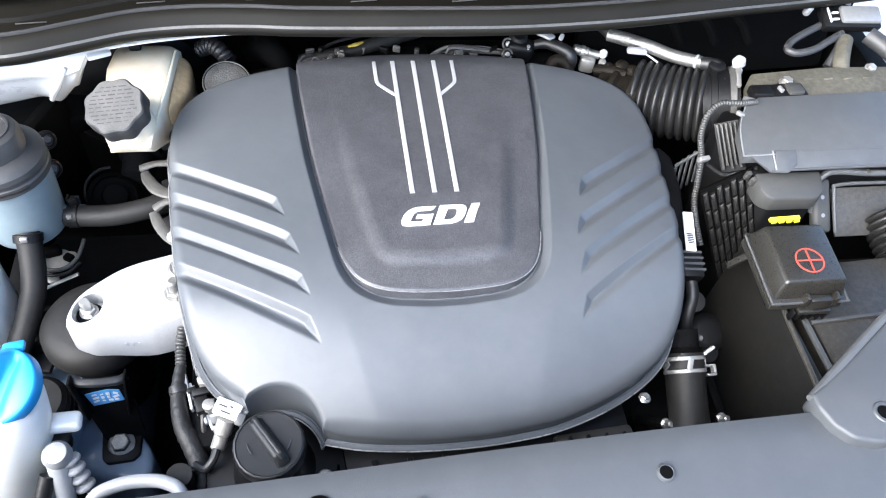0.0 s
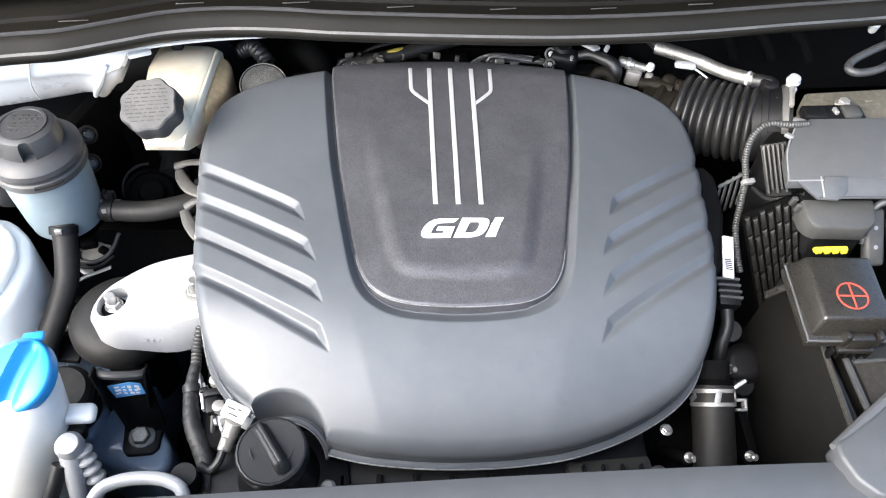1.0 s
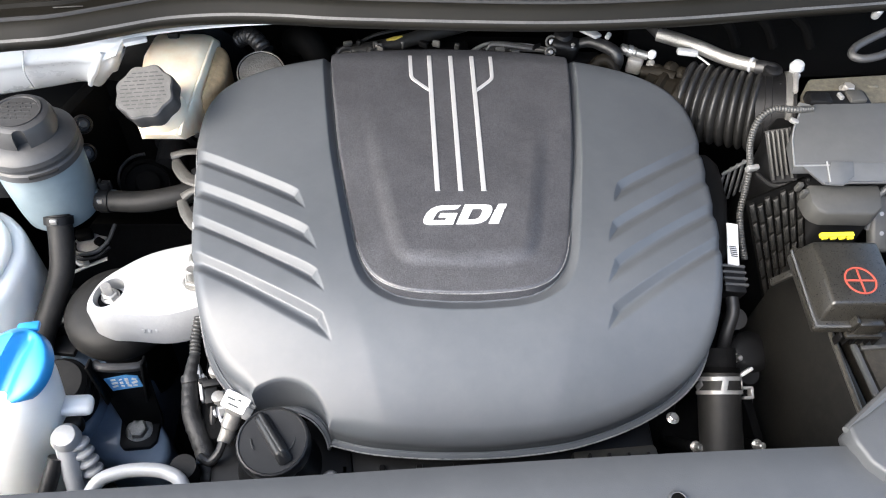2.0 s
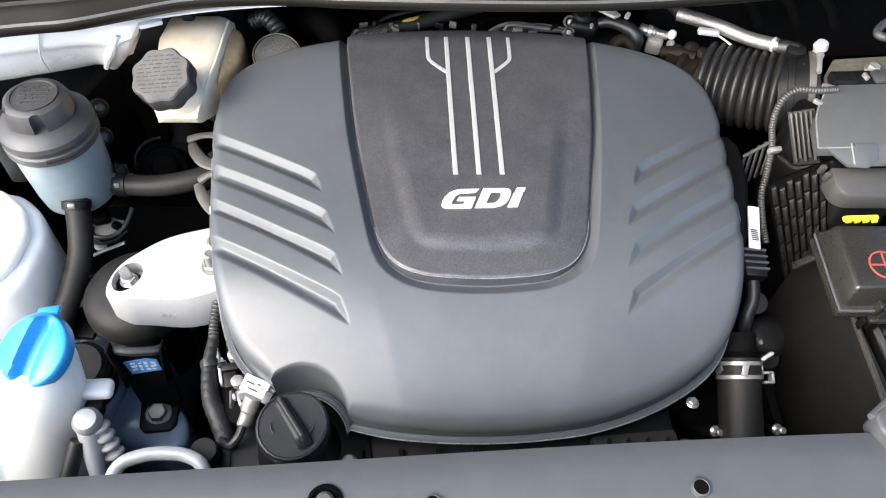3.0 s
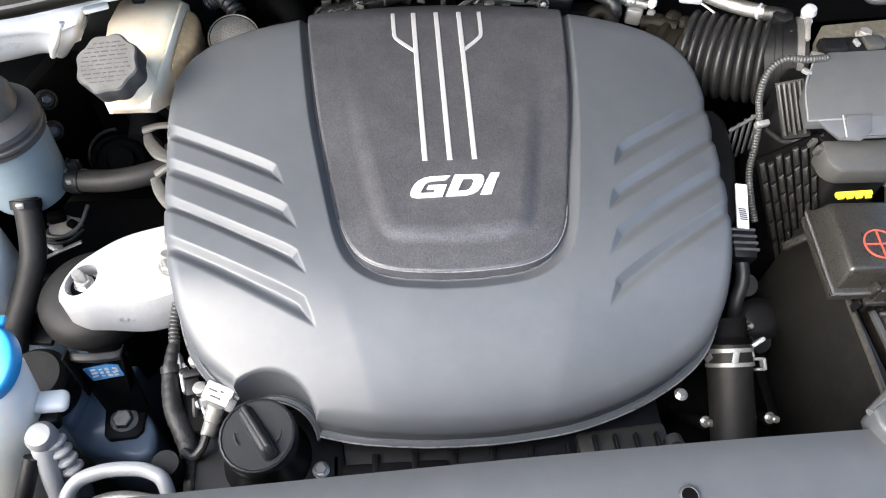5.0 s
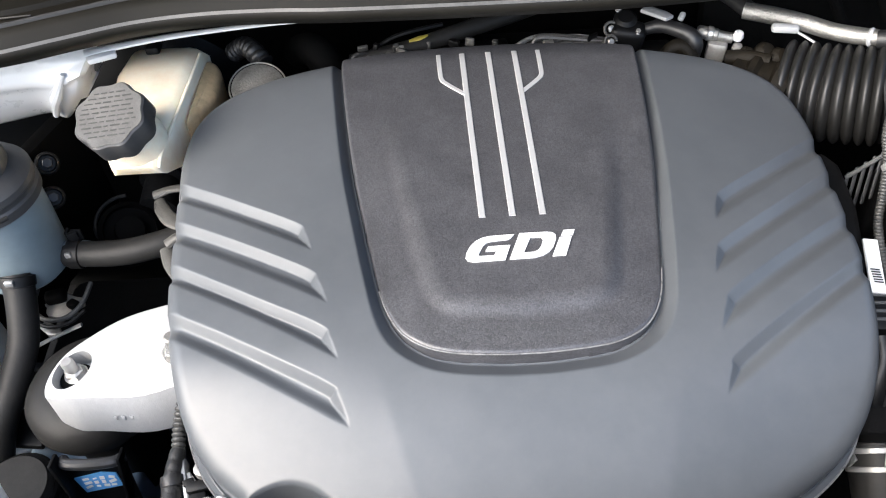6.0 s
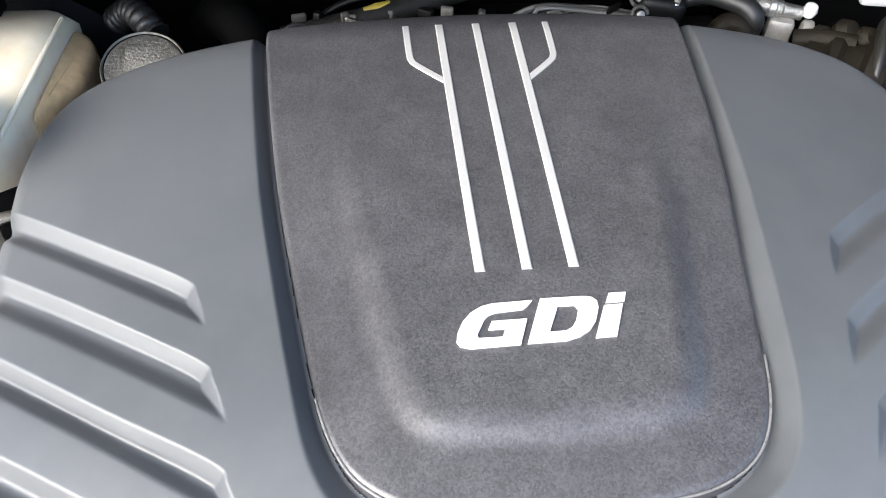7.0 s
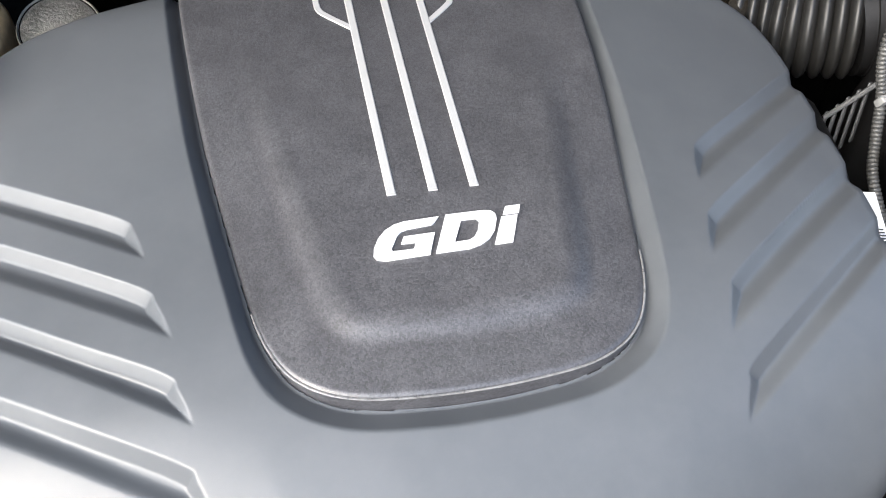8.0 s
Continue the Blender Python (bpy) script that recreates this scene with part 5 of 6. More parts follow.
# ---------------------------------------------------------------- behind the engine
def rear_things():
    t = thing("round_cap", (-0.232, 0.230, -0.05), "round grey cap with a black rim behind the cover", "cap")
    c, u = Vector((-0.2235, 0.2085, -0.022)), Vector((0.05, -0.40, 1)).normalized()
    part("rim", turned([(0.0265, -0.03), (0.0285, -0.004), (0.0285, 0.003), (0.0265, 0.0045), (0.0245, 0.003), (0.0240, 0.0), (0, 0.0)], c, c + u, 48), M["cowlblack"], t)
    part("rim_edge", turned([(0.0266, 0.0040), (0.0274, 0.0058), (0.0284, 0.0040)], c, c + u, 48), M["oldpipe"], t)
    part("disc", turned([(0.0192, 0.0), (0.0192, 0.0018), (0.0182, 0.0026), (0, 0.0030)], c, c + u, 48), M["tier"], t, "grey plated disc")
    part("tab", rbox(c + Vector((0.006, 0.028, 0.006)), (0.012, 0.006, 0.008), 0.002), M["black"], t)
    h = thing("breather_hose", (-0.23, 0.27, -0.04), "ribbed black breather hose", "hose")
    part("hose", tube([(-0.262, 0.292, -0.035), (-0.245, 0.280, -0.020), (-0.232, 0.262, -0.016), (-0.222, 0.25, -0.022)], 0.0095, 14, ribs=0.003, pitch=0.0075), M["rubber"], h)
    b = thing("servo_hose", (-0.18, 0.28, -0.03), "black moulded plastic elbow behind the cover", "hose")
    part("elbow", tube([(-0.195, 0.31, -0.05), (-0.178, 0.285, -0.030), (-0.165, 0.27, -0.035), (-0.155, 0.26, -0.06)], 0.018, 18), M["cowlblack"], b)
    p = thing("fuel_rail_pipe", (-0.07, 0.285, -0.04), "black plastic pipe with a yellow tape mark", "pipe")
    part("pipe", tube([(-0.138, 0.277, -0.045), (-0.10, 0.278, -0.037), (-0.065, 0.282, -0.031), (-0.02, 0.294, -0.024), (0.03, 0.312, -0.020), (0.08, 0.335, -0.018)], 0.0090, 16), M["greyrub"], p)
    part("tape", tube([(-0.076, 0.2795, -0.0235), (-0.066, 0.2815, -0.0225), (-0.056, 0.2845, -0.0215)], [0.0018, 0.0034, 0.0022], 10, flat=0.6), M["mustard"], p, "torn yellow tape")
    part("thin_pipe", tube([(-0.12, 0.286, -0.040), (-0.095, 0.290, -0.026), (-0.07, 0.293, -0.020), (-0.04, 0.302, -0.020)], 0.0022, 8), M["black"], p)
    for x, y, z, s, w in ((-0.090, 0.274, -0.027, 10, 0.006), (-0.084, 0.268, -0.029, -15, 0.010), (-0.0885, 0.2655, -0.034, 30, 0.005), (-0.098, 0.270, -0.033, 70, 0.007)):
        part("clip", rbox((x, y, z), (w, 0.005, 0.009), 0.0012, (s, 0, s * 2)), M["strap"], p)
    for k in range(3):
        part("clip_wire", tube([(-0.124 + 0.008 * k, 0.264, -0.042), (-0.120 + 0.008 * k, 0.271 + 0.002 * k, -0.034), (-0.112 + 0.007 * k, 0.268, -0.036)], 0.0011, 8), M["strap"], p)
    part("pipe_end", tube([(-0.140, 0.262, -0.050), (-0.137, 0.272, -0.038), (-0.126, 0.276, -0.034), (-0.11, 0.276, -0.040)], 0.0034, 10), M["rubber"], p)
    part("support", rbox((-0.03, 0.292, -0.048), (0.12, 0.018, 0.010), 0.003, (0, 0, 6)), M["black"], p)
    rnd = random.Random(11)
    w = thing("rear_wires", (0.06, 0.29, -0.05), "bundle of thin black and grey wires behind the cover", "wires")
    for i in range(16):
        dy, dz = rnd.uniform(-0.006, 0.012), rnd.uniform(-0.008, 0.004)
        x0 = 0.026 + rnd.uniform(-0.006, 0.02)
        part("wire", tube([(x0 - 0.012, 0.268, -0.050), (x0 + 0.006, 0.277 + dy * 0.5, -0.036 + dz), (0.060, 0.281 + dy, -0.029 + dz), (0.095, 0.280 + dy * 0.8, -0.031 + dz * rnd.uniform(-0.5, 1)), (0.132, 0.276 + dy * 0.6, -0.033)], rnd.uniform(0.0010, 0.0019), 8), M["strap"] if i % 3 else M["disc"], w)
    part("clip", rbox((0.010, 0.272, -0.040), (0.006, 0.006, 0.008), 0.002, (0, 0, 20)), M["strap"], w)
    part("tray", rbox((0.06, 0.305, -0.056), (0.16, 0.05, 0.008), 0.003), M["deepshade"], w)
    s = thing("rail_sensor", (0.14, 0.275, -0.05), "black sensor body with metal rings behind the cover", "sensor")
    part("body", rbox((0.148, 0.268, -0.022), (0.036, 0.024, 0.026), 0.007, (10, 5, -12), seg=3), M["black"], s)
    part("cap", turned([(0.011, 0), (0.012, 0.003), (0.012, 0.008), (0.008, 0.011), (0, 0.011)], (0.146, 0.276, -0.014), (0.10, 0.0, 0.9), 24), M["black"], s)
    for c, rr in (((0.131, 0.268, -0.014), 0.0068), ((0.129, 0.256, -0.021), 0.0060)):
        part("ring", tube([Vector(c) + rr * Vector((math.cos(a), 0.55 * math.sin(a), 0.83 * math.sin(a))) for a in np.linspace(0, 5.9, 12)], 0.0015, 8), M["grime"], s)
        part("ring_core", turned([(rr * 0.55, 0), (rr * 0.5, 0.003), (0, 0.004)], c, Vector(c) + Vector((0, -0.83, 0.55)), 16), M["oldmetal"], s)
    for c in ((0.140, 0.284, -0.002), (0.156, 0.258, -0.012), (0.126, 0.262, -0.026)):
        part("bolt", bolt(c, 0.0026, (0, -0.4, 1)), M["oldmetal"], s)
    part("hose", tube([(0.166, 0.270, -0.018), (0.180, 0.266, -0.012), (0.194, 0.257, -0.011), (0.206, 0.249, -0.013), (0.212, 0.243, -0.020), (0.214, 0.246, -0.034)], [0.0062, 0.0068, 0.0074, 0.0080, 0.0076, 0.007], 16), M["rubber"], s)
    q = thing("purge_fitting", (0.24, 0.262, -0.04), "machined aluminium fuel fitting behind the cover", "fitting")
    a, b = Vector((0.217, 0.2595, -0.016)), Vector((0.253, 0.2485, -0.020))
    part("barrel", turned([(0.0050, 0), (0.0064, 0.002), (0.0064, 0.020), (0.0052, 0.0215), (0.0052, 0.036), (0, 0.037)], a, b, 24), M["oldpipe"], q)
    part("collar", turned([(0.0064, 0.010), (0.0074, 0.011), (0.0074, 0.015), (0.0064, 0.016)], a, b, 24), M["steel"], q)
    part("knob", turned([(0, -0.006), (0.0045, -0.004), (0.0056, 0), (0.0045, 0.004), (0, 0.006)], (0.2555, 0.247, -0.016), (0.2555, 0.1, 0.9), 20), M["letter"], q, "bright rounded nut")
    part("foot", rbox((0.238, 0.250, -0.034), (0.020, 0.014, 0.022), 0.004, (0, 0, -20)), M["oldmetal"], q)
    part("lug", rbox((0.256, 0.243, -0.030), (0.010, 0.010, 0.014), 0.003, (10, 0, -20)), M["oldmetal"], q)
    part("tag", prism([(0.160, 0.276), (0.182, 0.257), (0.191, 0.262), (0.186, 0.270), (0.168, 0.285)], -0.002, 0.002, 0.0012), M["cast"], q, "pale plastic tag")
    part("tag_end", rbox((0.199, 0.262, 0.000), (0.006, 0.009, 0.006), 0.002, (20, 10, -30)), M["cast"], q)
    part("elbow", tube([(0.180, 0.242, -0.040), (0.192, 0.247, -0.026), (0.204, 0.243, -0.026), (0.212, 0.232, -0.040)], 0.008, 14), M["brownpipe"], q)
    x = thing("rear_clips", (0.0, 0.272, -0.05), "row of small grey and bright cable clips on the wire tray", "cable clips")
    for i in range(14):
        cx, cy = -0.130 + 0.0245 * i + rnd.uniform(-0.006, 0.006), 0.268 + rnd.uniform(-0.004, 0.012)
        part("clip", rbox((cx, cy, -0.026 + rnd.uniform(-0.004, 0.004)), (rnd.uniform(0.004, 0.012), rnd.uniform(0.003, 0.007), rnd.uniform(0.005, 0.010)), 0.0012, (rnd.uniform(-25, 25), 0, rnd.uniform(-40, 40))), (M["strap"], M["black"], M["oldmetal"])[i % 3], x)
    part("rail", rbox((0.030, 0.276, -0.047), (0.34, 0.020, 0.012), 0.003), M["black"], x)
    b = thing("throttle_body", (0.27, 0.21, -0.1), "dusty brown metal throttle body", "throttle body")
    part("barrel", turned([(0.036, 0), (0.040, 0.006), (0.040, 0.014), (0.034, 0.018), (0.032, 0.030), (0.036, 0.034), (0.036, 0.040), (0.030, 0.044), (0.030, 0.056), (0, 0.06)], (0.294, 0.186, -0.052), (-0.45, 0.72, -0.12), 36), M["brownpipe"], b)
    for x, y, z, rr in ((0.262, 0.231, -0.028, 0.009), (0.278, 0.228, -0.024, 0.011), (0.290, 0.219, -0.024, 0.010), (0.284, 0.211, -0.032, 0.009), (0.270, 0.222, -0.034, 0.012)):
        part("lug", turned([(0, -rr), (rr * 0.75, -rr * 0.7), (rr, 0), (rr * 0.7, rr * 0.6), (0, rr * 0.85)], (x, y, z), (x + 0.3, y - 0.5, z + 0.6), 14), M["brownpipe"], b)
    part("sleeve", tube([(0.245, 0.236, -0.034), (0.262, 0.226, -0.028), (0.280, 0.214, -0.026)], 0.008, 14), M["brownpipe"], b)
    part("clip", tube([(0.296, 0.214, -0.020), (0.301, 0.206, -0.022), (0.300, 0.197, -0.034)], 0.0014, 8), M["strap"], b)


rear_things()


def intake():
    t = thing("intake_hose", (0.33, 0.175, -0.09), "black corrugated rubber air intake hose with a band clamp", "intake hose")
    part("bellows", tube([(0.292, 0.204, -0.050), (0.312, 0.192, -0.046), (0.338, 0.176, -0.040), (0.372, 0.158, -0.031)], 0.0440, 48, ribs=0.0088, pitch=0.0104, step=0.0007, sharp=0.6), M["bellows"], t, angle=80)
    part("cuff", tube([(0.366, 0.160, -0.033), (0.385, 0.155, -0.027), (0.405, 0.150, -0.022)], 0.0445, 40), M["black"], t)
    for k, (a, rr) in enumerate((((0.378, 0.157, -0.029), 0.0452), ((0.399, 0.152, -0.0235), 0.0452))):
        clamp("band_clamp", a, (0.92, -0.27, 0.24), rr, M["black"] if k == 0 else M["grime"], 0.008, None, "metal band clamp" if k else "", t)
    part("clamp_screw", join(turned([(0, -0.008), (0.006, -0.006), (0.0085, 0), (0.0065, 0.006), (0, 0.008)], (0.400, 0.172, 0.026), (0.40, 0.1, 0.9), 20), rbox((0.400, 0.170, 0.014), (0.010, 0.014, 0.014), 0.002)), M["cast"], t, "bright clamp screw")
    part("clamp_lug", rbox((0.393, 0.150, 0.018), (0.006, 0.030, 0.012), 0.002, (10, 0, -16)), M["oldmetal"], t)
    part("stub", turned([(0.010, 0), (0.011, 0.003), (0.011, 0.014), (0.008, 0.016), (0, 0.016)], (0.376, 0.178, 0.006), (0.36, 0.10, 0.9), 20), M["black"], t)
    for dx in (0.0, 0.012):
        part("cuff_rib", rbox((0.376 + dx, 0.145, 0.006), (0.003, 0.026, 0.012), 0.001, (30, 0, -16)), M["lid"], t)
    part("cuff_rib", rbox((0.380, 0.138, 0.004), (0.026, 0.003, 0.010), 0.001, (30, 0, -16)), M["lid"], t)
    p = thing("silver_pipe", (0.32, 0.24, 0.0), "bent bare aluminium breather pipe over the intake hose", "pipe")
    part("pipe", tube([(0.262, 0.264, 0.002), (0.284, 0.250, 0.004), (0.308, 0.232, 0.006), (0.330, 0.213, 0.007), (0.348, 0.199, 0.010), (0.362, 0.190, 0.013)], [0.0084, 0.0086, 0.0082, 0.0080, 0.0082, 0.0074], 20), M["oldpipe"], p)
    part("bead", turned([(0.0080, -0.002), (0.0092, 0), (0.0080, 0.002)], (0.357, 0.193, 0.0118), (0.9, -0.3, 0.2), 24), M["cast"], p)
    part("rubber_end", tube([(0.361, 0.189, 0.012), (0.370, 0.184, 0.0145), (0.380, 0.178, 0.013), (0.384, 0.172, 0.002)], 0.0085, 16), M["rubber"], p)
    part("sleeve", tube([(0.225, 0.315, 0.006), (0.250, 0.296, 0.004), (0.268, 0.262, 0.002)], 0.0085, 16), M["rubber"], p)
    part("bracket", rbox((0.2900, 0.2265, 0.004), (0.026, 0.009, 0.008), 0.003, (0, 0, -10)), M["cast"], p, "bright bracket")
    part("screw", bolt((0.360, 0.186, 0.0), 0.004, (0, -0.5, 1)), M["steel"], p)
    part("wire", tube([(0.302, 0.226, 0.0), (0.312, 0.220, -0.004), (0.322, 0.212, -0.008)], 0.0014, 8), M["steel"], p)


intake()


def air_box():
    t = thing("air_filter_box", (0.50, 0.05, -0.22), "dusty black plastic air filter box with a grey lid", "air filter box")
    body = [(0.384, -0.018), (0.440, -0.018), (0.446, 0.016), (0.66, 0.016), (0.66, 0.150), (0.400, 0.150), (0.356, 0.104), (0.346, 0.070)]
    part("body", prism(body, -0.26, -0.004, 0.005, 2), M["black"], t)
    rear = prism([(0.384, 0.092), (0.66, 0.096), (0.66, 0.150), (0.560, 0.152), (0.500, 0.152), (0.400, 0.142)], 0.006, 0.034, 0.004, 2)
    part("rear_shelf", rear, M["dustbrown"], t, "dust-covered rear shelf")
    for i in range(4):
        part("shelf_rib", rbox((0.47 + i * 0.026, 0.128, 0.0345), (0.012, 0.004, 0.004), 0.0015, (0, 0, 6)), M["dustbrown"], t)
    lid = prism([(0.3420, 0.0095), (0.66, 0.016), (0.66, 0.096), (0.384, 0.088), (0.3660, 0.078), (0.3500, 0.048)], 0.011, 0.024, 0.0022, 2)
    for v in lid.verts:
        v.co.z += 0.010 + 0.20 * (v.co.y - 0.040) if v.co.z > 0.012 else 0.004
    top = part("lid", lid, M["lid"], t, "grey-black plastic lid")
    part("lid_edge", tube([(0.3425, 0.0098, 0.0276), (0.37, 0.0104, 0.0278), (0.404, 0.0112, 0.0281)], 0.0009, 8), M["disc"], top, "thin pale edge")
    part("lid_edge", tube([(0.3422, 0.0098, 0.0272), (0.3500, 0.0480, 0.0350), (0.3660, 0.0780, 0.0408)], 0.0009, 8), M["disc"], top, "thin pale edge")
    slope = Matrix.Translation((0, 0.0035, 0.0225)) @ pose(0, 0, 0, 29, 0, 0)
    strip_bm = prism([(0.3462, 0.0120), (0.372, -0.0115), (0.392, -0.0125), (0.398, -0.0105), (0.66, -0.0095), (0.66, 0.0120)], -0.003, 0.0015, 0.0012, 2)
    strip_bm.transform(slope)
    part("front_strip", strip_bm, M["lid"], top)
    tab = prism([(0.376, -0.0110), (0.3925, -0.0118), (0.4035, -0.004), (0.404, 0.0125), (0.380, 0.0125)], 0.0, 0.0032, 0.001)
    tab.transform(slope)
    part("lid_tab", tab, M["lid"], top)
    part("tab_edge", tube([(0.3765, 0.0135, 0.0305), (0.3770, 0.0040, 0.0258), (0.3775, -0.0060, 0.0205)], 0.0008, 8), M["disc"], top, "thin pale edge")
    part("strip_edge", tube([(0.372, -0.0065, 0.0185), (0.392, -0.0075, 0.018), (0.399, -0.0055, 0.019), (0.66, -0.0045, 0.020)], 0.0014, 8), M["lid"], top)
    tier = prism([(0.364, 0.006), (0.365, -0.014), (0.370, -0.022), (0.378, -0.026), (0.430, -0.027), (0.440, -0.020), (0.443, 0.006)], -0.026, 0.004, 0.003, 2)
    for v in tier.verts:
        v.co.z -= 0.35 * max(0.0, -v.co.y) if v.co.z > -0.012 else 0.0
    part("front_tier", tier, M["tier"], t)
    for u in ((0.362, 0.0), (0.360, 0.010)):
        part("tier_lug", rbox((*u, -0.004), (0.006, 0.005, 0.012), 0.001, (10, 0, 0)), M["tier"], t)
    # ribbed corner wall towards the engine: upright strips broken into short tiles
    lat = thing("box_lattice", (0.355, 0.03, -0.22), "black plastic ribbed guard on the air filter box", "lattice")
    yaw = -62
    wall = ((0.320, 0.018, -0.040), (0.366, 0.016, -0.002), (0.388, -0.028, -0.085), (0.362, -0.032, -0.145))
    part("backing", patch_tile(wall, -0.03, 1.03, -0.02, 1.1, -0.002, -0.006), M["cowlblack"], lat)
    for i in range(7):
        for k in range(5):
            u0, v0 = i / 7 + 0.02, (k + 0.22 * (i % 2)) / 5
            part("tile", patch_tile(wall, u0, u0 + 0.095, v0 + 0.012, v0 + 0.188, 0.0042), M["lattice"], lat)
    upper = ((0.336, 0.074, 0.016), (0.357, 0.069, 0.026), (0.357, 0.018, 0.0), (0.347, 0.037, -0.024))
    part("corner_wall", patch_tile(upper, -0.04, 1.06, 0.0, 1.04, -0.002, -0.010), M["black"], lat)
    for i in range(5):
        part("corner_fin", patch_tile(upper, i / 5 + 0.03, i / 5 + 0.14, 0.02, 0.97 - 0.07 * (i % 2), 0.0045), M["tier"], lat)
    for i in range(5):
        f = i / 4
        part("comb_tooth", rbox((0.3195 + 0.020 * f, 0.080 - 0.003 * f, -0.082 + 0.028 * f), (0.0020, 0.0040, 0.050), 0.0008, (-4, -12, yaw)), M["lid"], lat)
    part("comb_bar", tube([(0.3155, 0.082, -0.060), (0.328, 0.080, -0.044), (0.340, 0.078, -0.028)], 0.0020, 8), M["lid"], lat)
    part("ledge", tube([(0.337, 0.054, -0.030), (0.348, 0.034, -0.027), (0.362, 0.026, -0.016), (0.376, 0.020, -0.004)], 0.0030, 10), M["black"], lat)
    # air flow sensor
    s = thing("air_flow_sensor", (0.42, 0.10, 0.035), "black air flow sensor plug with a grey tab", "sensor")
    part("base", rbox((0.416, 0.100, 0.037), (0.068, 0.024, 0.012), 0.003, (0, 0, 2)), M["black"], s)
    part("grey_cap", rbox((0.434, 0.099, 0.044), (0.019, 0.017, 0.007), 0.002, (0, 0, 2)), M["tier"], s)
    part("white_clip", rbox((0.4165, 0.099, 0.0445), (0.004, 0.009, 0.005), 0.001, (0, 0, 12)), M["disc"], s)
    part("screw", bolt((0.433, 0.116, 0.040), 0.0065), M["oldmetal"], s)
    part("plug", rbox((0.392, 0.096, 0.041), (0.024, 0.016, 0.012), 0.002, (0, 0, -4)), M["black"], s)
    part("latch", rbox((0.374, 0.087, 0.039), (0.014, 0.008, 0.006), 0.002, (0, 0, -20)), M["disc"], s, "pale connector latch")
    c = thing("wiring_conduit", (0.335, 0.05, -0.05), "grey corrugated wiring conduit with a tie clip", "wiring conduit")
    part("conduit", tube([(0.380, 0.080, 0.043), (0.358, 0.077, 0.044), (0.337, 0.081, 0.041), (0.324, 0.077, 0.028), (0.321, 0.068, 0.005), (0.326, 0.056, -0.020), (0.324, 0.040, -0.042), (0.318, 0.020, -0.058), (0.318, -0.006, -0.074), (0.322, -0.022, -0.088)], 0.0036, 12, ribs=0.0008, pitch=0.0030), M["ribbed"], c)
    part("tie_clip", rbox((0.328, 0.053, -0.020), (0.014, 0.006, 0.009), 0.0015, (20, 0, 10)), M["disc"], c)
    part("pale_clip", rbox((0.356, 0.066, 0.038), (0.010, 0.005, 0.005), 0.0015, (0, 10, -30)), M["disc"], c)
    # duct in front of the lid
    d = thing("intake_duct", (0.47, -0.06, -0.02), "black ribbed plastic air duct in front of the filter box", "air duct")
    part("inner_panel", rbox((0.562, -0.016, -0.046), (0.176, 0.058, 0.004), 0.001, (34, 0, 0)), M["dusty"], d)
    part("mouth_side", rbox((0.4570, -0.010, -0.040), (0.022, 0.064, 0.014), 0.005, (40, 0, 0), seg=3), M["tier"], d)
    for i in range(2):
        part("side_rivet", turned([(0.0030, 0), (0.0026, 0.0015), (0, 0.002)], (0.4570, -0.006 - 0.016 * i, -0.0295 - 0.0134 * i), (0.4570, -0.65, 0.73), 12), M["disc"], d)
    part("mouth_frame", tube([(0.447, -0.014, -0.046), (0.447, 0.001, -0.022), (0.452, 0.006, -0.006), (0.468, 0.006, 0.001), (0.52, 0.000, 0.002), (0.66, 0.000, 0.003)], 0.0038, 10), M["lid"], d)
    part("mouth_bead", tube([(0.474, -0.037, -0.058), (0.475, 0.000, -0.029), (0.482, 0.006, -0.022), (0.55, 0.003, -0.018), (0.66, 0.002, -0.018)], 0.0022, 8), M["lid"], d)
    for i in range(3):
        part("frame_rivet", turned([(0.003, 0), (0.0026, 0.0015), (0, 0.002)], (0.50 + 0.035 * i, 0.000, 0.0055), (0.50 + 0.035 * i, -0.3, 0.9), 12), M["dusty"], d)
    part("bellows", tube([(0.556, -0.022, -0.050), (0.557, -0.060, -0.058), (0.561, -0.11, -0.074), (0.566, -0.16, -0.092)], 0.040, 32, ribs=0.006, pitch=0.0085, flat=0.8, step=0.0012), M["bellows"], d)


air_box()


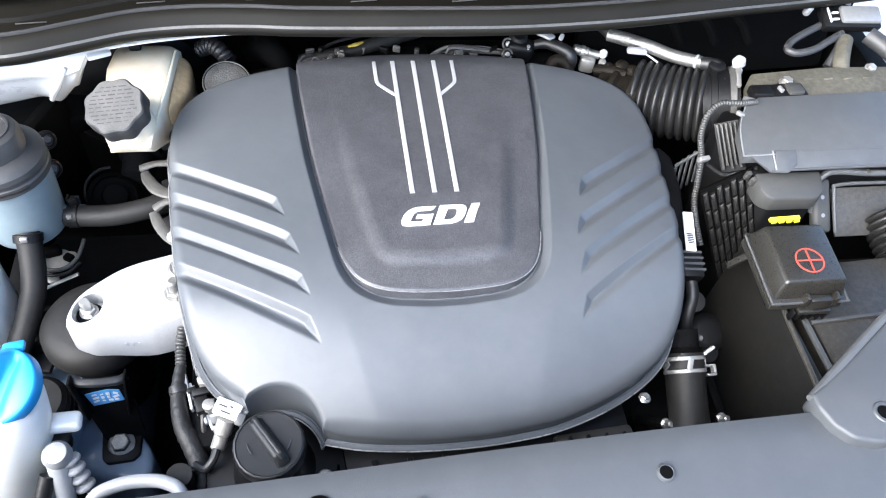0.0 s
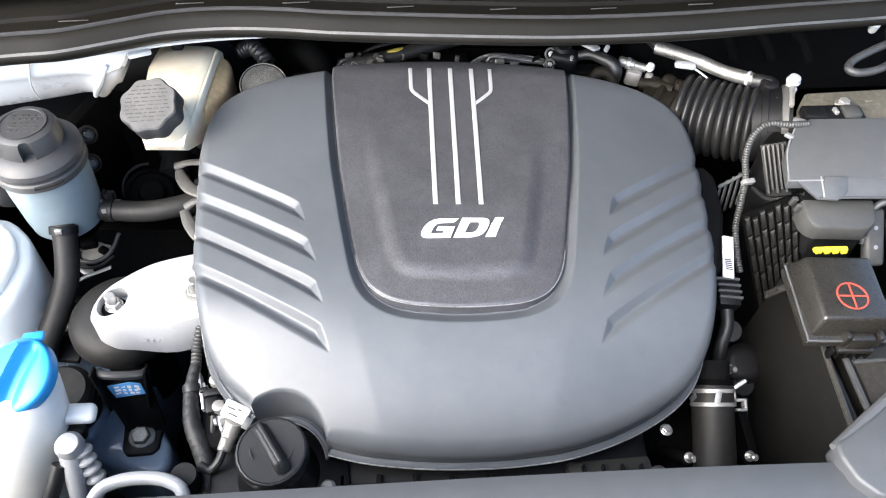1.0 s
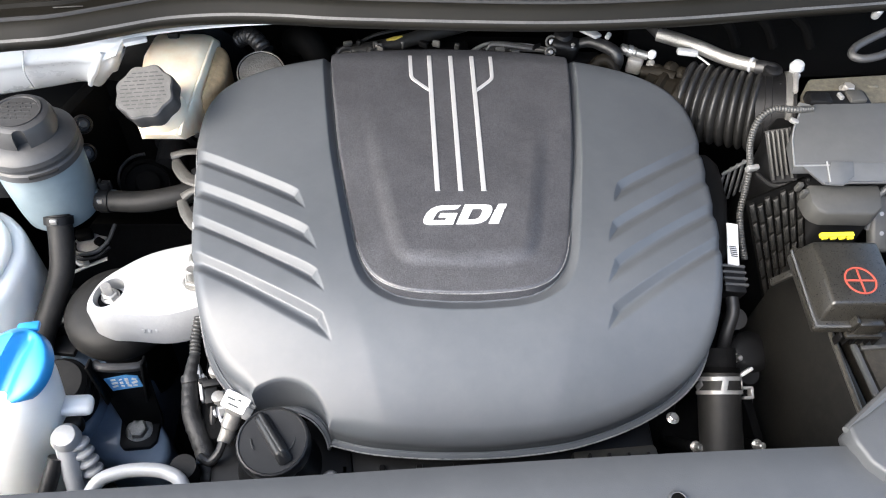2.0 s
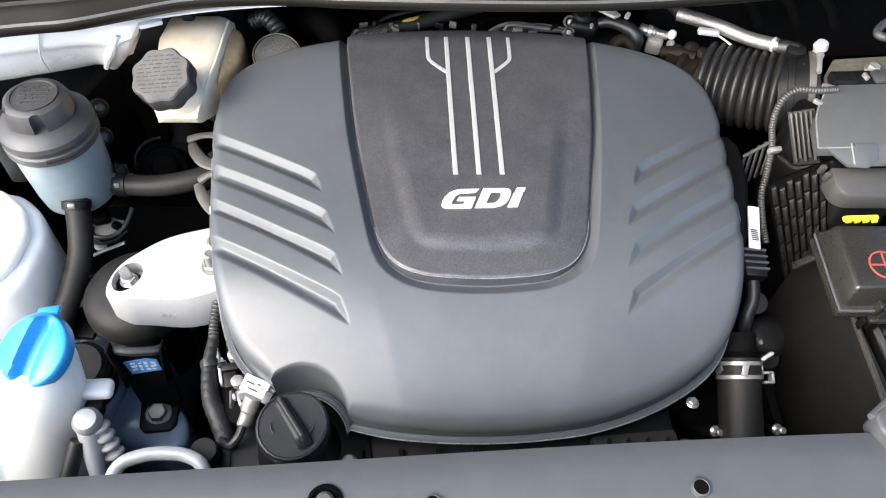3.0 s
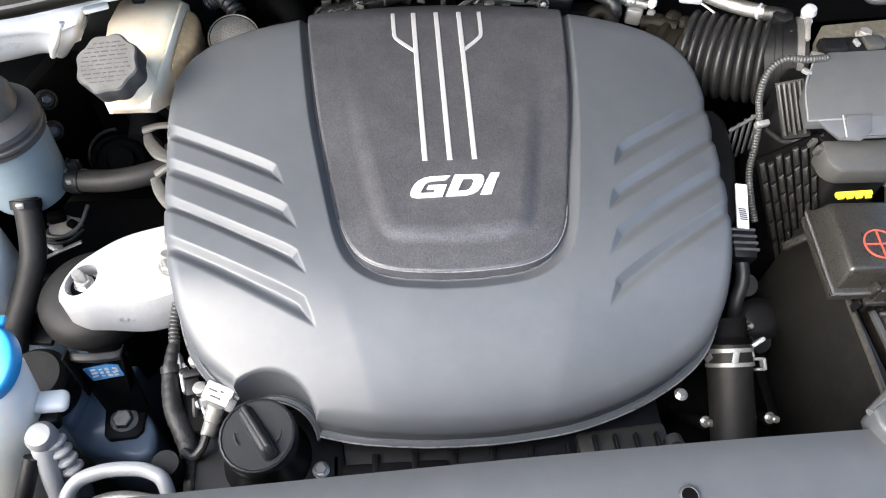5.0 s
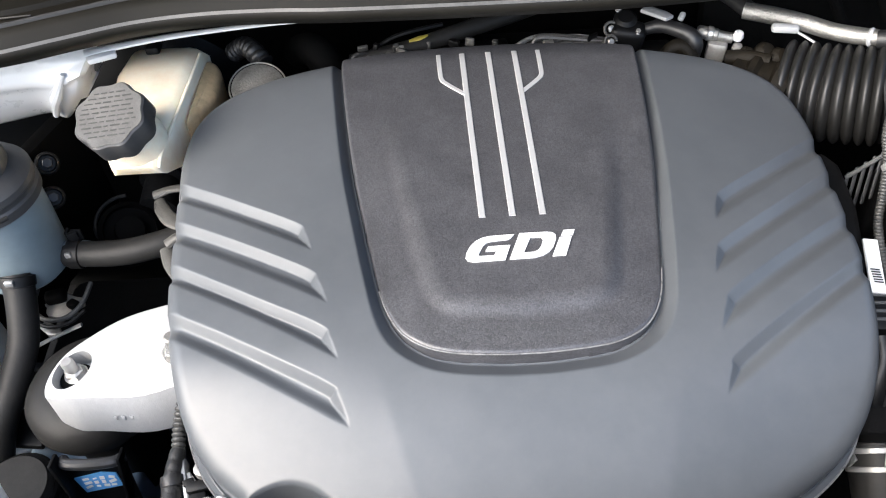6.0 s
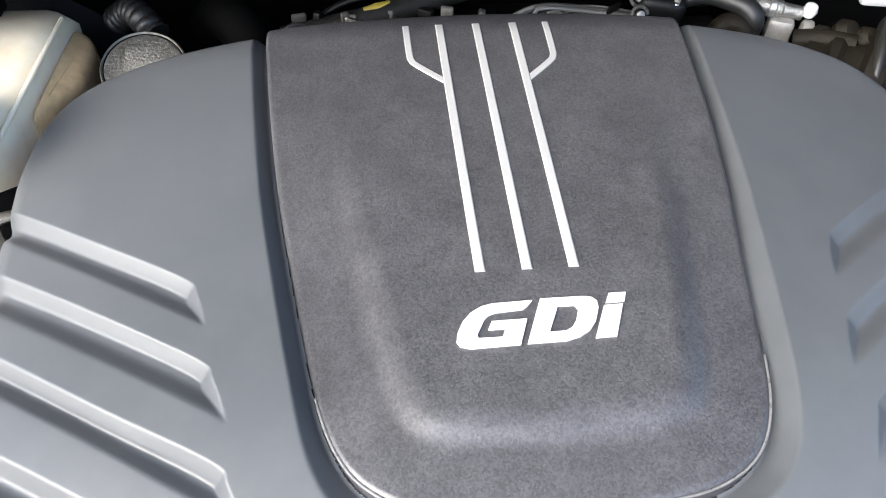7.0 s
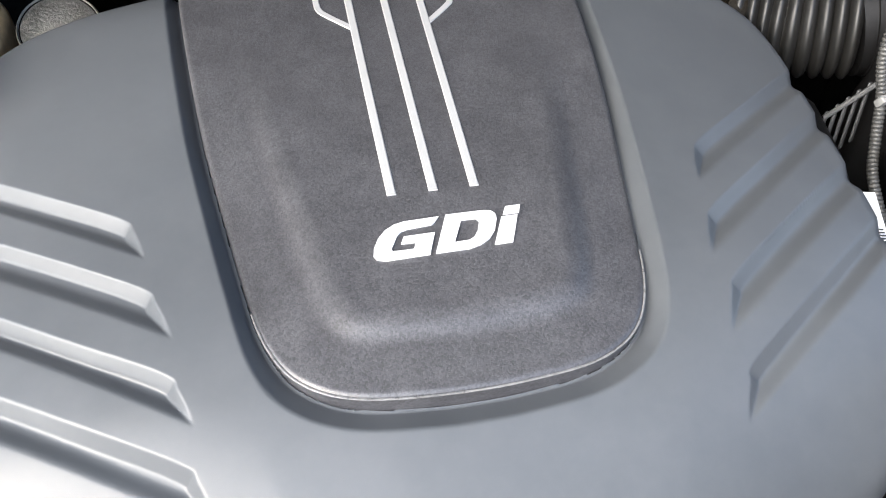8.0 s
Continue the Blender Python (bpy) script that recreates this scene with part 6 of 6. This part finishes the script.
def fuse_box():
    t = thing("fuse_box", (0.370, -0.112, -0.06), "dusty black fuse box lid with a red crossed circle", "fuse box")
    m_print = Matrix.Translation((0.3610, -0.1175, 0)) @ pose(0, 0, 0, 4, 0, -1)
    m = Matrix.Translation((0.3665, -0.1140, 0)) @ pose(0, 0, 0, 4, 0, -1) @ Matrix.Diagonal((0.88, 0.92, 1, 1))
    def put(bm, at=m):
        bm.transform(at)
        return bm
    part("lid", put(rbox((0, 0, 0.000), (0.088, 0.090, 0.026), 0.004, (0, 0, 0), 0.84, 3)), M["fuse"], t)
    part("lip", put(rbox((0, -0.001, -0.0125), (0.093, 0.096, 0.005), 0.002)), M["fuse"], t)
    part("lower_lip", put(rbox((0, -0.001, -0.0225), (0.091, 0.094, 0.009), 0.003)), M["fuse"], t)
    part("base", put(rbox((0.016, 0.012, -0.050), (0.056, 0.060, 0.050), 0.004)), M["cowlblack"], t)
    ring = bmesh.new()
    n = 48
    rows = [[ring.verts.new((r * math.cos(2 * math.pi * k / n) + 0.0060, r * 0.98 * math.sin(2 * math.pi * k / n) - 0.0065, z)) for k in range(n)] for r, z in ((0.0136, 0.0125), (0.0136, 0.0136), (0.0152, 0.0136), (0.0152, 0.0125))]
    for a, b in zip(rows, rows[1:]):
        for k in range(n):
            ring.faces.new((a[k], a[(k + 1) % n], b[(k + 1) % n], b[k]))
    # lighter tube round the lip, drawing the highlight of its bevel
    hx, hy = 0.0470, 0.0485
    loop = [(-hx, hy - 0.006, -0.0105), (-hx, 0, -0.0105), (-hx, -hy + 0.004, -0.0105), (-hx + 0.004, -hy - 0.001, -0.0105), (0, -hy - 0.001, -0.0105), (hx - 0.004, -hy - 0.001, -0.0105), (hx, -hy + 0.004, -0.0105), (hx, 0, -0.0105), (hx, hy - 0.006, -0.0105)]
    part("lip_highlight", put(tube(loop, 0.0014, 8)), M["lid"], t)
    part("mark_ring", put(ring, m_print), M["red"], t, "red printed ring")
    part("mark_cross", put(join(rbox((0.0060, -0.0065, 0.0132), (0.026, 0.0016, 0.0008), 0), rbox((0.0060, -0.0065, 0.0134), (0.0016, 0.026, 0.0008), 0)), m_print), M["red"], t, "red printed cross")
    part("latch", put(join(rbox((0.010, -0.0485, -0.012), (0.028, 0.010, 0.018), 0.003), rbox((0.010, -0.0515, -0.024), (0.040, 0.008, 0.006), 0.002))), M["fuse"], t)
    for sx in (-1, 1):
        part("latch_arm", put(rbox((0.010 + sx * 0.018, -0.048, -0.008), (0.005, 0.010, 0.018), 0.002)), M["fuse"], t)
    for i in range(6):
        part("comb_rib", put(rbox((-0.010 + i * 0.0085, -0.048, -0.036), (0.003, 0.008, 0.016), 0.001)), M["black"], t)
    part("side_arm", put(rbox((-0.046, 0.030, -0.040), (0.004, 0.008, 0.034), 0.001, (10, 24, 0))), M["fuse"], t)
    y = thing("yellow_tag", (0.395, -0.045, -0.03), "small bright yellow plastic tag", "tag")
    part("tag", join(rbox((0.3845, -0.048, -0.014), (0.036, 0.005, 0.005), 0.001, (12, 0, 2)), *[rbox((0.371 + i * 0.009, -0.0515, -0.0148), (0.006, 0.003, 0.004), 0.001, (12, 0, 2)) for i in range(4)]), M["yellow"], y)
    b = thing("battery_box", (0.50, -0.17, -0.40), "dusty black plastic battery box", "battery box")
    wall = rbox((0.353, -0.165, -0.215), (0.006, 0.24, 0.33), 0.002, (0, 3, 2))
    part("side_wall", wall, M["lattice"], b)
    part("wall_rim", tube([(0.364, -0.050, -0.052), (0.3605, -0.150, -0.052), (0.356, -0.285, -0.052)], 0.003, 8), M["dusty"], b)
    part("case", rbox((0.51, -0.18, -0.23), (0.27, 0.26, 0.28), 0.006), M["black"], b)
    part("cover", rbox((0.482, -0.168, -0.076), (0.180, 0.184, 0.030), 0.005, (2, 0, 3)), M["dusty"], b, "dust-covered battery cover")
    part("cover_rib", rbox((0.384, -0.205, -0.058), (0.006, 0.105, 0.006), 0.002, (2, 0, 3)), M["lid"], b)
    part("cover_rib", rbox((0.468, -0.152, -0.058), (0.16, 0.004, 0.005), 0.001, (2, 0, 3)), M["lid"], b)


fuse_box()


# ---------------------------------------------------------------- between the engine and the battery
def right_gap():
    f = thing("side_cover", (0.297, 0.04, -0.10), "smooth black plastic flap beside the engine cover", "flap")
    outline = [(0.272, 0.105), (0.300, 0.108), (0.312, 0.092), (0.313, 0.045), (0.305, 0.000), (0.296, -0.030), (0.280, -0.035), (0.270, 0.03)]
    bm = prism(outline[::-1], -0.12, -0.048, 0.008, 3)
    for v in bm.verts:
        v.co.z -= 0.20 * (0.105 - v.co.y) if v.co.z > -0.1 else 0.02
    part("flap", bm, M["black"], f)
    c = thing("side_connector", (0.298, -0.05, -0.12), "black ribbed cable connector with a white label", "connector")
    part("label", rbox((0.3015, -0.018, -0.0655), (0.0125, 0.050, 0.003), 0.0008, (14, 4, -8)), M["paper"], c, "white label with bars")
    for i in range(6):
        part("print_line", rbox((0.2995 , -0.034 + i * 0.0022, -0.0665 + i * 0.0006), (0.0075, 0.0010, 0.0006), 0, (14, 4, -8)), M["print"], c)
    part("body", rbox((0.2985, -0.052, -0.088), (0.024, 0.034, 0.022), 0.003, (14, 0, -6)), M["black"], c)
    for i in range(4):
        part("body_rib", rbox((0.2985, -0.041 - i * 0.007, -0.0755 - i * 0.0017), (0.0255, 0.003, 0.006), 0.001, (14, 0, -6)), M["lid"], c)
    part("cable", tube([(0.297, -0.068, -0.095), (0.296, -0.084, -0.104), (0.290, -0.10, -0.12), (0.288, -0.12, -0.15)], 0.0070, 14), M["rubber"], c)
    h = thing("radiator_hose", (0.262, -0.22, -0.25), "thick black radiator hose with a bright spring clamp", "hose")
    part("hose", tube([(0.2650, -0.150, -0.113), (0.2648, -0.162, -0.120), (0.2635, -0.190, -0.134), (0.2620, -0.225, -0.152), (0.2600, -0.270, -0.178), (0.259, -0.32, -0.22)], 0.0215, 32), M["greyrub"], h)
    part("cuff", tube([(0.2652, -0.146, -0.111), (0.2650, -0.151, -0.1135)], 0.0220, 32), M["cowlblack"], h)
    ax = Vector((-0.01, -0.88, -0.47)).normalized()
    cc = Vector((0.2650, -0.1615, -0.1195))
    bands = []
    for off in (-0.0068, 0.0068):
        c0 = cc + ax * off
        bands.append(turned([(0.0217, -0.0022), (0.0230, -0.0018), (0.0230, 0.0018), (0.0217, 0.0022)], c0, c0 + ax, 40))
    for k in range(5):
        an = radians(k * 72 + 8)
        side = ax.cross(Vector((1, 0, 0))).normalized()
        q = cc + 0.0224 * (math.cos(an) * side + math.sin(an) * ax.cross(side))
        bb = rbox((0, 0, 0), (0.006, 0.0016, 0.012), 0.0004)
        bb.transform(Matrix.Translation(q) @ (q - cc).to_track_quat('Y', 'Z').to_matrix().to_4x4())
        bands.append(bb)
    part("spring_clamp", join(*bands), M["disc"], h, "bright spring clamp")
    part("clamp_ear", rbox((0.2915, -0.153, -0.107), (0.015, 0.004, 0.010), 0.0015, (20, -20, 25)), M["cast"], h)
    part("clamp_ear", join(rbox((0.292, -0.1745, -0.122), (0.010, 0.003, 0.010), 0.001, (25, 0, 0)), rbox((0.2965, -0.170, -0.120), (0.003, 0.012, 0.010), 0.001, (25, 0, 0)), rbox((0.292, -0.1655, -0.118), (0.010, 0.003, 0.010), 0.001, (25, 0, 0))), M["disc"], h)
    n = thing("thermostat_housing", (0.27, -0.11, -0.2), "dark metal thermostat housing", "housing")
    part("body", rbox((0.258, -0.100, -0.175), (0.060, 0.060, 0.070), 0.012), M["deepshade"], n)
    part("neck", turned([(0.021, 0), (0.0195, 0.03), (0, 0.03)], (0.2652, -0.126, -0.106), (0.2652, -0.9, -0.50), 28), M["deepshade"], n)
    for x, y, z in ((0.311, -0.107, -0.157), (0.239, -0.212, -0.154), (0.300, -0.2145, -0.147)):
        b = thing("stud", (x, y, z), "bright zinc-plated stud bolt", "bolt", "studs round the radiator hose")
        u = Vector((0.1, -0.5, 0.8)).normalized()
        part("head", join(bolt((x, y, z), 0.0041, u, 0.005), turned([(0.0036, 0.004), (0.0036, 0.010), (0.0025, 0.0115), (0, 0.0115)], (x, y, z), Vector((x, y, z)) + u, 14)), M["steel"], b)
        part("shank", turned([(0.006, 0), (0.006, 0.06), (0, 0.06)], (x, y, z - 0.004), Vector((x, y, z)) - u + Vector((0, 0, -0.004)), 12), M["deepshade"], b)
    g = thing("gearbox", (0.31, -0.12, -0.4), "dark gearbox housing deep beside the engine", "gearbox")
    part("case", rbox((0.29, -0.14, -0.33), (0.12, 0.30, 0.20), 0.03), M["deepshade"], g)
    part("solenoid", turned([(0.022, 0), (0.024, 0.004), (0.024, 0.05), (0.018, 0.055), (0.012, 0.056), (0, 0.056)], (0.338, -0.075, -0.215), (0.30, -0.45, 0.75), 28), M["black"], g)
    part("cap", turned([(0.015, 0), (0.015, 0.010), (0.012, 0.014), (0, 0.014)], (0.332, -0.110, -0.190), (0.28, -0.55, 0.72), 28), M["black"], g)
    part("bracket", rbox((0.325, -0.14, -0.215), (0.012, 0.10, 0.06), 0.004, (10, 0, 4)), M["deepshade"], g)
    part("plug", turned([(0.010, 0), (0.012, 0.004), (0.012, 0.016), (0, 0.018)], (0.309, -0.070, -0.135), (0.25, -0.6, 0.7), 20), M["rubber"], g)
    part("hose", tube([(0.345, -0.07, -0.20), (0.336, -0.13, -0.22), (0.330, -0.19, -0.25), (0.325, -0.26, -0.28)], 0.011, 14), M["rubber"], g)


right_gap()


# ---------------------------------------------------------------- back corner beyond the filter box
def back_corner():
    c = thing("engine_computer_plug", (0.56, 0.22, 0.03), "grey multi-way connector with looping cables", "connector")
    part("body", rbox((0.577, 0.228, 0.053), (0.054, 0.024, 0.012), 0.003, (20, 0, -2)), M["disc"], c, "grey connector face")
    part("shell", rbox((0.566, 0.228, 0.047), (0.078, 0.030, 0.013), 0.003, (20, 0, -2)), M["black"], c)
    part("lever", join(*[rbox((0.540 + 0.001 * i, 0.2235 + i * 0.009 - 0.004, 0.0545 + 0.003 * i), (0.009, 0.002, 0.003), 0.0008) for i in range(2)] + [rbox((0.5345, 0.228, 0.055), (0.002, 0.022, 0.003), 0.0008, (18, 0, 0))]), M["paper"], c)
    part("cable", tube([(0.529, 0.227, 0.040), (0.500, 0.213, 0.037), (0.478, 0.200, 0.034), (0.470, 0.188, 0.032), (0.480, 0.181, 0.032), (0.503, 0.184, 0.035), (0.528, 0.197, 0.038), (0.550, 0.209, 0.040)], 0.0048, 14), M["capgrey"], c)
    part("cable", tube([(0.548, 0.206, 0.040), (0.540, 0.190, 0.034), (0.530, 0.178, 0.030), (0.52, 0.168, 0.02)], 0.0055, 12), M["capgrey"], c)
    part("cable", tube([(0.585, 0.205, 0.040), (0.600, 0.185, 0.036), (0.615, 0.160, 0.030), (0.63, 0.12, 0.02)], 0.011, 14), M["capgrey"], c)
    part("screw", bolt((0.566, 0.245, 0.060), 0.003), M["steel"], c)
    part("harness", tube([(0.552, 0.200, 0.036), (0.540, 0.180, 0.034), (0.532, 0.165, 0.032), (0.528, 0.150, 0.024)], 0.010, 14), M["dustbrown"], c, "dusty bundled cables")
    b = thing("corner_bolt", (0.52, 0.235, 0.03), "small bright bolt on the firewall", "bolt")
    part("head", turned([(0.004, 0), (0.005, 0.002), (0.005, 0.012), (0.003, 0.014), (0, 0.014)], (0.513, 0.245, 0.045), (0.513, 0.0, 0.9), 14), M["cast"], b)
    k = thing("box_bolt", (0.56, 0.15, 0.03), "bright bolt on the filter box corner", "bolt")
    part("head", bolt((0.562, 0.146, 0.034), 0.0055, (0, -0.3, 1)), M["disc"], k)
    f = thing("firewall_panel", (0.42, 0.33, -0.05), "dark folded metal panel behind the filter box", "panel")
    part("panel", rbox((0.44, 0.34, -0.03), (0.40, 0.02, 0.16), 0.008, (-20, 0, 4)), M["liner"], f)
    for i in range(3):
        part("fold", tube([(0.33 + i * 0.05, 0.30, 0.02), (0.36 + i * 0.05, 0.29, 0.0), (0.38 + i * 0.05, 0.285, -0.03)], 0.006, 10), M["liner"], f)
    e = thing("subframe", (-0.52, 0.0, -0.45), "dark subframe deep in the bay", "subframe", kind="structure")
    part("beam", rbox((-0.42, 0.05, -0.42), (0.30, 0.50, 0.06), 0.02), M["deepshade"], e)
    part("cross_beam", rbox((0.0, -0.25, -0.47), (0.9, 0.08, 0.05), 0.015), M["deepshade"], e)


back_corner()
